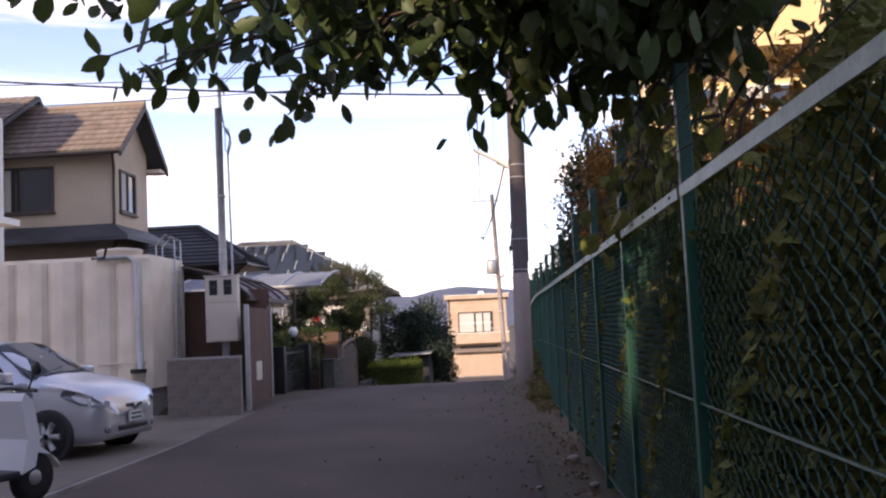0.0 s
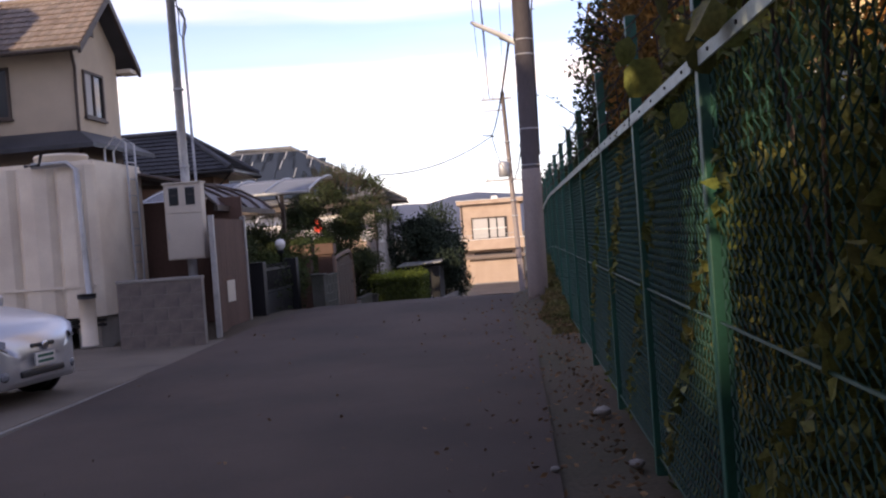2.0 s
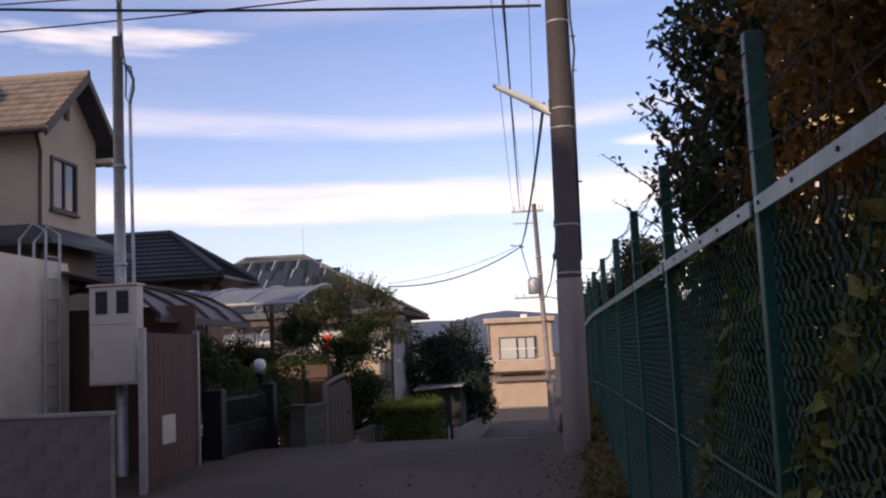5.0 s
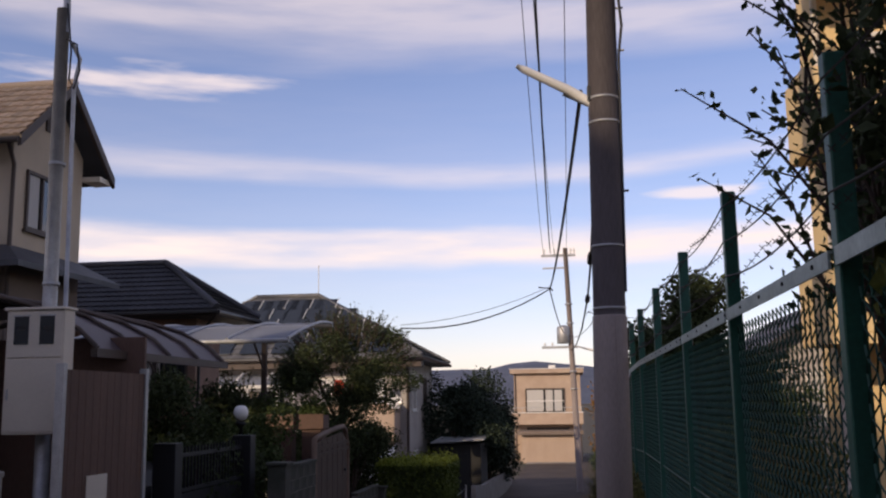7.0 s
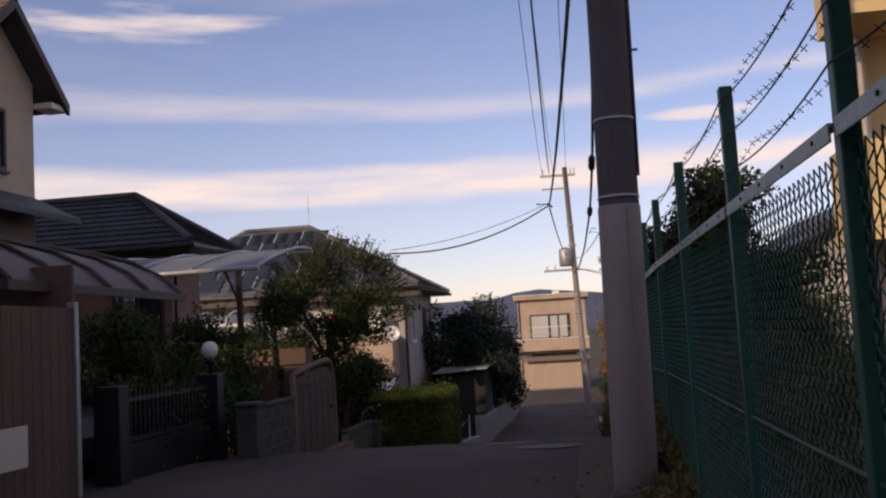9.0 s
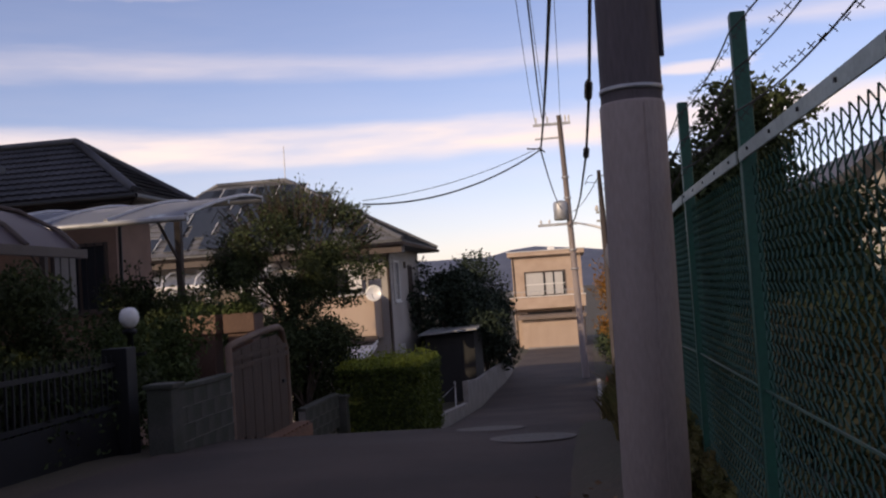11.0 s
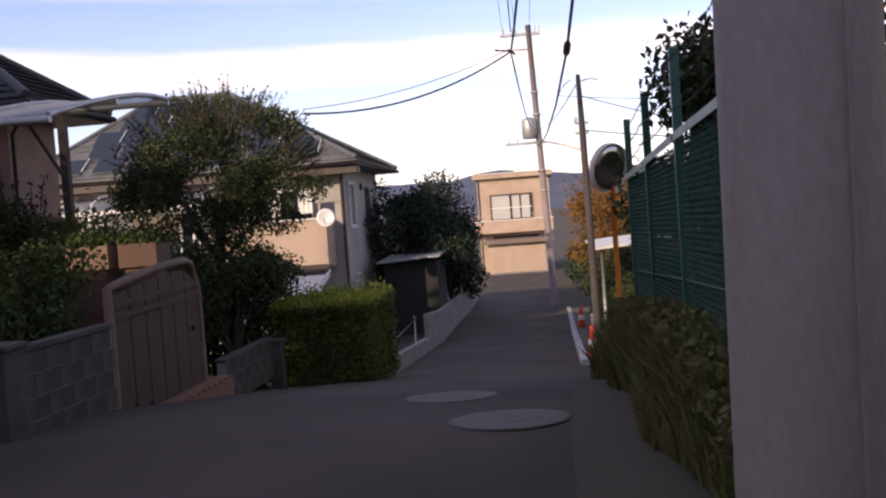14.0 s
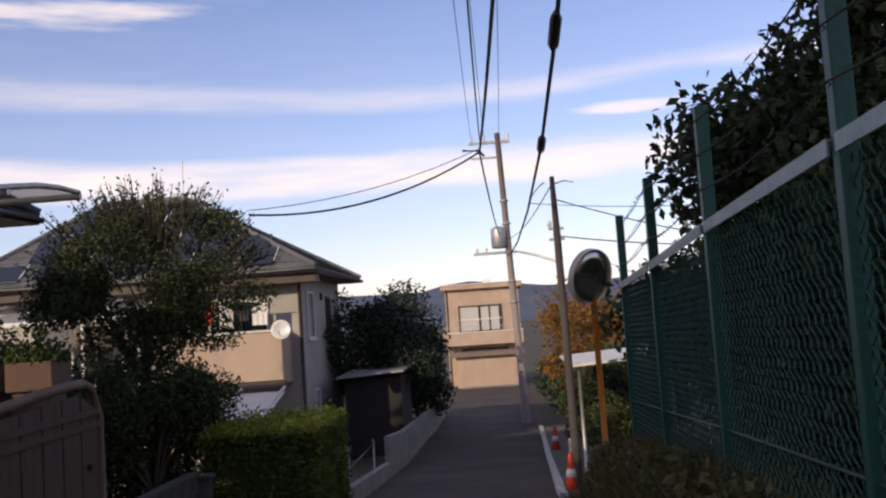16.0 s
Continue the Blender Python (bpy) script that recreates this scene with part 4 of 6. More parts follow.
    bmesh.ops.rotate(bm, matrix=Matrix.Rotation(radians(78), 3, "X"), verts=bm.verts)
    bmesh.ops.rotate(bm, matrix=Matrix.Rotation(radians(12), 3, "Z"), verts=bm.verts)
    part("bowl", bm, M["globe"], d)
    part("arm", tube([(0, 0, -.2), (0, -.25, -.1), (0, -.32, .01)], .015, 5), M["steel"], d)
    part("mount", tube([(0, 0, 0), (0, .2, -.1), (-.02, .25, -.1)], .03, 6), M["steel"], d)


def far_building():
    y = 85.0
    g = gz(0, y) - .2
    t = thing("house", "flat-roofed pale beige house with a garage below", "house")
    x0, x1 = -4.1, 1.5
    part("wall", box(x0, y, g, x1, y + 9, 3.5), M["pink"], t)
    part("parapet", box(x0 - .3, y - .45, 3.5, x1 + .3, y + 9.3, 3.86, .03), M["pink"], t)
    part("coping", box(x0 - .34, y - .5, 3.86, x1 + .34, y + 9.34, 3.92, .01), M["white"], t)
    part("roof_box", box(-1.2, y + 3, 3.9, -.6, y + 3.8, 4.3, .02), M["white"], t)
    win = window(t, "y", (-3.15, y, .2), 3.35, 2.05, M["trim"], label="wide window with pale curtains", thick=.12)
    for k in (1, 2, 3):
        part("curtain", box(-3.05 + k * .78, y - .016, .34, -2.4 + k * .78, y - .006, 2.1), M["curtain"], win)
    part("glazing_bar", box(-3.1, y - .06, 1.15, .12, y - .02, 1.22), M["white"], win)
    # projecting balcony with its corner returns and a thin rail
    bal = part("balcony", box(x0 - .25, y - 1.1, -.75, x1 + .15, y - .95, .2, .02), M["pink"], t, "balcony parapet")
    part("balcony_floor", box(x0 - .25, y - .95, -.75, x1 + .15, y, -.6), M["pink"], bal)
    for x in (x0 - .25, x1):
        part("balcony_end", box(x, y - .95, -.6, x + .15, y, .2), M["pink"], bal)
    part("cap", box(x0 - .3, y - 1.15, .2, x1 + .2, y - .9, .26), M["white"], bal)
    for i in range(9):
        part("rail_post", box(x0 + i * .7, y - 1.04, .26, x0 + .04 + i * .7, y - 1.0, .62), M["steel"], bal)
    part("rail", box(x0 - .2, y - 1.05, .62, x1 + .1, y - .99, .67), M["steel"], bal)
    window(t, "y", (-3.1, y, -1.75), 3.6, .75, M["trim"], curtain=False, thick=.08, label="dark strip window under the balcony")
    gar = part("garage", box(-3.35, y - 3.4, g, 1.35, y - .2, -1.5), M["pink"], t)
    part("garage_roof", box(-3.7, y - 3.9, -1.5, 1.6, y - .1, -1.2, .03), M["stucco_dark"], gar, "dark-edged flat garage roof")
    d = part("shutter", box(-2.85, y - 3.44, g + .1, .85, y - 3.39, -1.75), M["pink"], t, "beige roller shutter")
    rib = mesh_of("shutter_rib", box(-2.85, -.02, 0, .85, 0, .085), M["pink"])
    for i in range(14):
        o = part("shutter_rib", rib, None, d)
        o.location = (0, y - 3.44, g + .14 + i * .14)
    part("garage_step", box(-3.0, y - 4.6, g, 1.0, y - 3.45, g + .3), M["concrete"], t, "pale concrete step")
    part("downpipe", tube([(x0 + .12, y - .06, 3.5), (x0 + .12, y - .06, g)], .05, 6), M["trim"], t)


def yellow_building():
    t = thing("apartment_building", "tall yellow rendered apartment block with projecting balconies", "apartment building", at=(4.3, 17.3, -.4))
    part("wall", box(.6, 1.2, 0, 6.6, 2.5, 12.5), M["yellow"], t)
    for z in (2.5, 5.35, 8.2, 11.0):
        b = part("balcony", box(0, 0, z - .15, 6.6, 1.2, z + .0), M["yellow"], t)
        part("parapet", box(0, 0, z, 6.6, .12, z + 1.1, .02), M["yellow"], b)
        part("parapet_end", box(0, .12, z, .12, 1.2, z + 1.1, .02), M["yellow"], b)
        for x in (.9, 2.9, 4.9):
            window(t, "y", (x, 1.2, z + .1), 1.5, 1.9, M["white"])
    part("drainpipe", tube([(.52, 1.12, 0), (.52, 1.12, 12.4)], .05, 6), M["cream"], t)


def small_right_house():
    t = thing("house", "small pale house with a dark gable roof behind the fence", "house")
    g = -1.4
    part("wall", prism([(5.3, g), (9.8, g), (9.8, 2.3), (7.2, 3.5), (5.3, 2.3)], "y", 27, 34), M["offwhite"], t)
    part("roof", slab4((4.9, 26.6, 2.15), (4.9, 34.3, 2.15), (7.2, 34.3, 3.65), (7.2, 26.6, 3.65), .14), M["tile_dark"], t)
    part("roof", slab4((10.2, 26.6, 2.15), (10.2, 34.3, 2.15), (7.2, 34.3, 3.65), (7.2, 26.6, 3.65), .14), M["tile_dark"], t)
    window(t, "y", (6.3, 27, .6), 1.4, 1.2, M["white"])


def washing(x, y, z, w, h, m, label):
    """A cloth hung over a line, with soft folds."""
    n = 10
    v = [(x + w * i / n, y + .03 * math.sin(i * 1.7) + .012 * side, z - h * j / 4) for side in (0, 1) for j in range(5) for i in range(n + 1)]
    k = n + 1
    f = [(s * 5 * k + j * k + i, s * 5 * k + j * k + i + 1, s * 5 * k + (j + 1) * k + i + 1, s * 5 * k + (j + 1) * k + i) for s in (0, 1) for j in range(4) for i in range(n)]
    tagged(new("hanging_cloth", raw("hanging_cloth", v, f, m, True)), label, "laundry", group="washing on the line")


line = solid("washing_line", tube([(-9.5, 39.8, 2.12), (-6.0, 39.8, 2.12)], .012, 5), M["steel"], "thin steel washing line above the balcony", "washing line")
for x, w, h, key, lab in ((-8.9, .4, .7, "white", "white towel drying on the balcony line"), (-8.4, .35, .6, "red", "red shirt drying on the balcony line"), (-7.95, .5, .75, "curtain", "pale cloth drying on the balcony line"), (-7.3, .3, .55, "plastic", "dark trousers drying on the balcony line"), (-6.9, .45, .7, "white", "white sheet drying on the balcony line")):
    washing(x, 39.8, 2.12, w, h, M[key], lab)

beige_house()
dark_house()
solar_house()
far_building()
yellow_building()
small_right_house()


# ---- distant hills ----
def hills(name, dist, az0, az1, base, peaks, seed, label):
    rng = np.random.default_rng(seed)
    n = 90
    v, f = [], []
    for i in range(n + 1):
        az = radians(az0 + (az1 - az0) * i / n)
        deg = float(np.interp(math.degrees(az), [p[0] for p in peaks], [p[1] for p in peaks])) + 0.07 * math.sin(i * .9 + seed) + rng.normal() * .03
        top = dist * math.tan(radians(deg))
        for k, (s, d) in enumerate(((0, 0), (.55, .06), (.85, .12), (1, .2), (0.3, .5))):
            r = dist * (1 + d)
            v.append((r * math.sin(az), r * math.cos(az), base + (top - base) * s))
    for i in range(n):
        for k in range(4):
            a, b = i * 5 + k, (i + 1) * 5 + k
            f.append((a, b, b + 1, a + 1))
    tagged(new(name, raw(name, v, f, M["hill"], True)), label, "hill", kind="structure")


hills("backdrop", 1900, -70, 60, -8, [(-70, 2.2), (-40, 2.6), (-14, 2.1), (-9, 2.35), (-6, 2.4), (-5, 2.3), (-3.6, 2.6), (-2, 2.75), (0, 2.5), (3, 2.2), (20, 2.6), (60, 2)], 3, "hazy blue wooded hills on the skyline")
# ---- parking place: tank, wall, meter box, car, scooter ----
def water_tank():
    t = thing("water_tank", "large off-white ribbed storage tank beside the parking slab", "tank")
    x0, x1, y0, y1, z0, z1 = -11.5, -6.1, 11.8, 13.9, 0.1, 2.72
    poly = []
    n = 8
    for i in range(n):
        xa = x0 + (x1 - x0) * i / n
        w = (x1 - x0) / n
        poly += [(xa, y0), (xa + w * .14, y0 - .1), (xa + w * .5, y0 - .125), (xa + w * .84, y0 - .095), (xa + w * .97, y0)]
    poly += [(x1 - .04, y0), (x1, y0 + .08), (x1 + .02, (y0 + y1) / 2), (x1, y1 - .08), (x1 - .06, y1), (x0, y1)]
    body = part("shell", prism(poly, "z", z0, z1 - .08), M["cream"], t, "off-white ribbed plastic panels")
    part("roof", prism([(x + (.05 if x < -7 else -.03), y + (.06 if y < 12.5 else -.06)) for x, y in ((x0, y0), (x1, y0), (x1, y1), (x0, y1))], "z", z1 - .085, z1), M["cream"], t)
    part("band", box(x0, y0 - .135, z0 + .5, x1 - .04, y0 - .12, z0 + .54), M["cream"], t)
    part("hatch", lathe([(0.44, 0), (0.44, .12), (0.46, .13), (0.43, .17), (0.2, .2), (0.02, .21)], (-6.95, 12.45, z1), 24), M["cream"], t, "round manhole cover")
    part("pipe", tube([(-7.05, 11.6, 2.66), (-6.45, 11.6, 2.66), (-6.3, 11.6, 2.55), (-6.28, 11.62, 1.2), (-6.25, 11.62, .2)], .05, 9), M["steel"], t, "grey overflow pipe")
    part("pipe", tube([(-6.9, 11.65, 2.85), (-6.9, 11.55, 2.66), (-7.15, 11.55, 2.66)], .028, 7), M["iron"], t)
    part("valve_box", tube([(-6.25, 11.5, -.35), (-6.25, 11.5, .42)], .13, 10), M["cream"], t)
    part("valve_box", tube([(-6.25, 11.5, .42), (-6.25, 11.5, .5)], .15, 10), M["iron"], t)
    lad = part("ladder", tube([(x1 + .09, 13.0, .15), (x1 + .09, 13.0, 3.1), (x1 - .1, 13.0, 3.22), (x1 - .3, 13.0, 3.0), (x1 - .3, 13.0, z1)], .018, 6), M["steel"], t)
    part("rail", tube([(x1 + .09, 13.38, .15), (x1 + .09, 13.38, 3.1), (x1 - .1, 13.38, 3.22), (x1 - .3, 13.38, 3.0), (x1 - .3, 13.38, z1)], .018, 6), M["steel"], lad)
    for k in range(9):
        part("rung", tube([(x1 + .09, 13.0, .35 + k * .3), (x1 + .09, 13.38, .35 + k * .3)], .012, 5), M["steel"], lad)
    for x in (-11.2, -9.5, -7.8, -6.4):
        part("foot", box(x - .2, y0 + .05, gz(x, 12.5) - .1, x + .2, y1 - .05, z0, .01), M["concrete"], t)
    bm = bmesh.new()
    for z in (-.05, .03):
        put_box(bm, x0, y0 + .02, z - .02, x1 - .02, y0 + .1, z + .03)
    part("base_frame", bm, M["iron"], t)


def block_wall(name, x0, y0, x1, y1, z0, z1, label, bw=.4, bh=.19, thick=.12, m=None):
    """A wall of laid concrete blocks along x or y; each block is its own piece with recessed joints."""
    t = thing(name, label, "wall", kind="")
    along = "x" if abs(x1 - x0) > abs(y1 - y0) else "y"
    ln = (x1 - x0) if along == "x" else (y1 - y0)
    rows = max(1, round((z1 - z0 - .05) / bh))
    h = (z1 - z0 - .05) / rows
    j = .0025
    core = box(x0, y0 + .004, z0, x1, y0 + thick - .004, z1 - .05) if along == "x" else box(x0 + .004, y0, z0, x0 + thick - .004, y1, z1 - .05)
    part("mortar", core, M["concrete"], t)
    meshes = {}
    for r in range(rows):
        s = -(r % 2) * bw / 2
        while s < ln - .02:
            a, b = max(s, 0), min(s + bw, ln)
            key = round(b - a, 3)
            if key > .04:
                if key not in meshes:
                    meshes[key] = mesh_of("block", box(j, 0, j, key - j, thick, h - j, .003) if along == "x" else box(0, j, j, thick, key - j, h - j, .003), m or M["block"])
                o = part("block", meshes[key], None, t)
                o.location = (x0 + a, y0, z0 + r * h) if along == "x" else (x0, y0 + a, z0 + r * h)
            s += bw
    cap = box(x0 - .01, y0 - .015, z1 - .05, x1 + .01, y0 + thick + .015, z1, .008) if along == "x" else box(x0 - .015, y0 - .01, z1 - .05, x0 + thick + .015, y1 + .01, z1, .008)
    part("coping", cap, m or M["concrete"], t)
    return t


def meter_box():
    g = gz(-4.9, 13.2)
    t = thing("meter_cabinet", "beige steel electricity meter cabinet on a thin steel pole", "meter box", at=(-5.0, 13.2, g))
    b = part("cabinet", box(-.39, -.2, .93 - g, .29, .02, 2.28 - g, .012), M["box"], t, "beige painted steel cabinet")
    part("top_lip", box(-.41, -.23, 2.28 - g, .31, .04, 2.31 - g, .006), M["box"], b)
    part("door", box(-.37, -.212, .96 - g, .27, -.2, 1.74 - g, .004), M["box"], b)
    part("door", box(-.37, -.212, 1.76 - g, .27, -.2, 2.26 - g, .004), M["box"], b)
    for x in (-.27, .03):
        w = part("meter_window", box(x - .02, -.219, 1.9 - g, x + .15, -.21, 2.21 - g), M["glass"], b, "dark meter window")
        part("frame", box(x - .035, -.222, 2.21 - g, x + .165, -.21, 2.225 - g), M["steel"], w)
        part("dial", box(x + .02, -.222, 2.06 - g, x + .11, -.218, 2.1 - g), M["plastic"], w)
    part("latch", box(-.35, -.225, 1.3 - g, -.325, -.21, 1.42 - g), M["steel"], b)
    part("pole", tube([(-.06, .1, -.3), (-.09, .1, 5.9 - g)], [.085, .075], 14), M["steel"], t, "grey steel pole")
    part("mast", tube([(-.04, .1, 5.6 - g), (-.06, .1, 6.55 - g)], [.045, .04], 8), M["steel"], t)
    part("conduit", tube([(.13, .08, 2.3 - g), (.1, .08, 4.9 - g), (.13, .08, 5.1 - g), (.16, .08, 5.25 - g), (.06, .08, 5.45 - g)], .025, 7), M["steel"], t)
    part("cable_loop", tube([(.0, .05, 5.5 - g), (.14, .03, 5.42 - g), (.19, .03, 5.1 - g), (.12, .04, 4.88 - g), (.05, .05, 5.0 - g), (.06, .05, 5.35 - g), (-.02, .06, 5.95 - g)], .012, 5), M["wire"], t)
    for z in (6.35, 6.5):
        part("insulator", lathe([(.015, 0), (.04, .03), (.02, .07)], (-.02, .02, z - g), 8), M["white"], t)
    for z in (2.6, 4.0):
        part("clamp", lathe([(.085, z - g - .02), (.095, z - g - .02), (.095, z - g + .02), (.085, z - g + .02)], (-.07, .1, 0), 12), M["steel"], t)


water_tank()
block_wall("block_wall", -5.5, 10.95, -4.13, 11.07, -.41, .68, "low grey concrete block wall, stained")
meter_box()


def silver_car():
    t = thing("car", "small silver hatchback parked nose to the lane", "car", at=(-5.55, 6.25, -.40), turn=-8)
    # rows along x (nose at +x): half width, sill, belt and roof line
    st = [(1.31, .36, .33, .50, .53), (1.295, .52, .26, .58, .62), (1.25, .66, .21, .67, .72), (1.18, .75, .19, .74, .80), (1.05, .805, .18, .80, .865), (.72, .83, .18, .86, .95), (.3, .835, .18, .92, 1.05), (-.02, .835, .18, .95, 1.27), (-.38, .835, .18, .97, 1.46), (-.9, .835, .18, .99, 1.515), (-1.5, .835, .18, 1.0, 1.50), (-2.0, .83, .18, 1.02, 1.44), (-2.3, .81, .22, 1.02, 1.28), (-2.46, .76, .28, .98, 1.06), (-2.5, .68, .32, .9, .92)]
    bm = bmesh.new()
    rings = []
    for x, w, lo, belt, top in st:
        tw = w * (.98 if top - belt < .12 else .74)
        prof = [(w * .93, lo), (w * .99, lo + .12), (w, (lo + belt) / 2), (w * .985, belt - .04), (w * .955, belt), ((w * .955 + tw) / 2 + .02, (belt + top) / 2), (tw, top - .05), (tw * .85, top - .008), (tw * .4, top + .012), (0, top + .016)]
        prof = prof + [(-a, b) for a, b in prof[-2::-1]]
        rings.append([bm.verts.new((x + (.04 * (1 - (abs(a) / max(w, .01)) ** 2) if x > 1 else 0), a, b)) for a, b in prof])
    n = len(rings[0])
    for i, (a, b) in enumerate(zip(rings, rings[1:])):
        for k in range(n - 1):
            f = bm.faces.new((a[k], a[k + 1], b[k + 1], b[k]))
            f.smooth = True
    bm.faces.new(rings[0])
    bm.faces.new(rings[-1][::-1])
    for a, b in zip(rings, rings[1:]):
        bm.faces.new((a[0], b[0], b[-1], a[-1]))
    bmesh.ops.recalc_face_normals(bm, faces=bm.faces)
    body = part("body", bm, M["silver"], t, "silver painted body")
    # glazing laid just proud of the cabin
    def sheet(name, quads, m, par, label=""):
        bm = bmesh.new()
        for q in quads:
            f = bm.faces.new([bm.verts.new(p) for p in q])
        r = bmesh.ops.solidify(bm, geom=list(bm.faces), thickness=.008)
        bmesh.ops.recalc_face_normals(bm, faces=bm.faces)
        return part(name, bm, m, par, label)
    sheet("windscreen", [((.3, -.68, 1.02), (.34, -.3, 1.075), (-.37, -.26, 1.49), (-.36, -.56, 1.45)), ((.34, -.3, 1.075), (.34, .3, 1.075), (-.37, .26, 1.49), (-.37, -.26, 1.49)), ((.34, .3, 1.075), (.3, .68, 1.02), (-.36, .56, 1.45), (-.37, .26, 1.49))], M["glass"], t, "dark windscreen")
    for s in (-1, 1):
        sheet("side_window", [((.12, s * .80, .97), (-.85, s * .815, 1.0), (-.85, s * .66, 1.43), (-.35, s * .68, 1.40))], M["glass"], t)
        sheet("side_window", [((-.93, s * .815, 1.0), (-1.75, s * .815, 1.03), (-1.62, s * .68, 1.41), (-.93, s * .66, 1.43))], M["glass"], t)
        mi = part("door_mirror", box(.02, s * .93 - .09, .98, .16, s * .93 + .07, 1.12, .03), M["silver"], t)
        part("mirror_stalk", box(.06, s * .86 - .05, .97, .12, s * .86 + .05, 1.0), M["plastic"], mi)
        hb = bmesh.new()
        ring = [(1.02, s * .80, .66), (1.2, s * .70, .63), (1.29, s * .53, .62), (1.27, s * .5, .68), (1.1, s * .68, .77), (.82, s * .82, .86), (.78, s * .835, .78)]
        hb.faces.new([hb.verts.new(p) for p in ring])
        bmesh.ops.solidify(hb, geom=list(hb.faces), thickness=.03)
        bmesh.ops.translate(hb, vec=(.025, s * .025, .01), verts=hb.verts)
        bmesh.ops.recalc_face_normals(hb, faces=hb.faces)
        hl = part("headlight", hb, M["lamp_glass"], t, "large swept-back headlight")
        part("reflector", lathe([(.02, 0), (.075, .04), (.08, .05)], (0, 0, 0), 12), M["chrome"], hl).matrix_local = pose(1.13, s * .71, .69, 0, 80, s * 25)
        part("fog_lamp", lathe([(.05, 0), (.05, .02), (.02, .03)], (0, 0, 0), 12), M["lamp_glass"], t).matrix_local = pose(1.27, s * .56, .34, 0, 90, s * 15)
        part("door_handle", box(-.75, s * .84 - .015, .86, -.57, s * .84 + .015, .89, .008), M["silver"], t)
        part("sill", box(-1.15, s * .815 - .03, .15, .38, s * .815 + .03, .25, .01), M["plastic"], t)
        part("door_seam", box(-.885, s * .835 - .004, .28, -.875, s * .835 + .004, .97), M["plastic"], t)
        part("door_seam", box(.15, s * .835 - .004, .28, .16, s * .835 + .004, .9), M["plastic"], t)
    part("grille", box(1.2, -.2, .585, 1.348, .2, .635, .02), M["plastic"], t, "black grille")
    part("badge", lathe([(.05, 0), (.05, .012), (.03, .015)], (0, 0, 0), 14), M["chrome"], t).matrix_local = pose(1.36, 0, .6, 0, 90)
    part("air_intake", box(1.2, -.36, .30, 1.338, .36, .37, .02), M["plastic"], t, "black lower air intake")
    pl = part("number_plate", box(1.345, -.165, .40, 1.365, .165, .53, .004), M["white"], t, "white number plate")
    for k in range(2):
        part("plate_bar", box(1.365, -.13, .425 + k * .055, 1.368, .13, .455 + k * .055), M["green"], pl)
    part("wiper", tube([(.36, -.5, 1.05), (.22, .1, 1.15)], .01, 5), M["plastic"], t)
    part("wiper", tube([(.36, .1, 1.07), (.24, .6, 1.1)], .01, 5), M["plastic"], t)
    for x in (.62, -1.83):
        for s in (-1, 1):
            arch = part("wheel_arch", lathe([(.31, -.02), (.345, -.02), (.345, .02), (.31, .02)], (0, 0, 0), 24), M["plastic"], t)
            arch.matrix_local = pose(x, s * .83, .29, 90)
            w = part("wheel", lathe([(.2, -.09), (.27, -.09), (.295, -.06), (.295, .06), (.27, .09), (.2, .09)], (0, 0, 0), 28), M["rubber"], t, "black tyre")
            w.matrix_local = pose(x, s * .765, .295, 90)
            rim = part("rim", lathe([(.02, -.01), (.19, .02), (.205, .06), (.205, -.06), (.02, -.06)], (0, 0, 0), 24), M["steel"], w, "grey wheel cover")
            rim.matrix_local = pose(0, 0, .03 if s < 0 else -.03, 0 if s < 0 else 180)
            for k in range(6):
                a = k * math.pi / 3
                sp = part("spoke", tube([(.04 * math.cos(a), .04 * math.sin(a), .1), (.19 * math.cos(a), .19 * math.sin(a), .09)], [.035, .045], 6), M["steel"], w)
                sp.matrix_local = pose(0, 0, 0, 0 if s < 0 else 180)


silver_car()


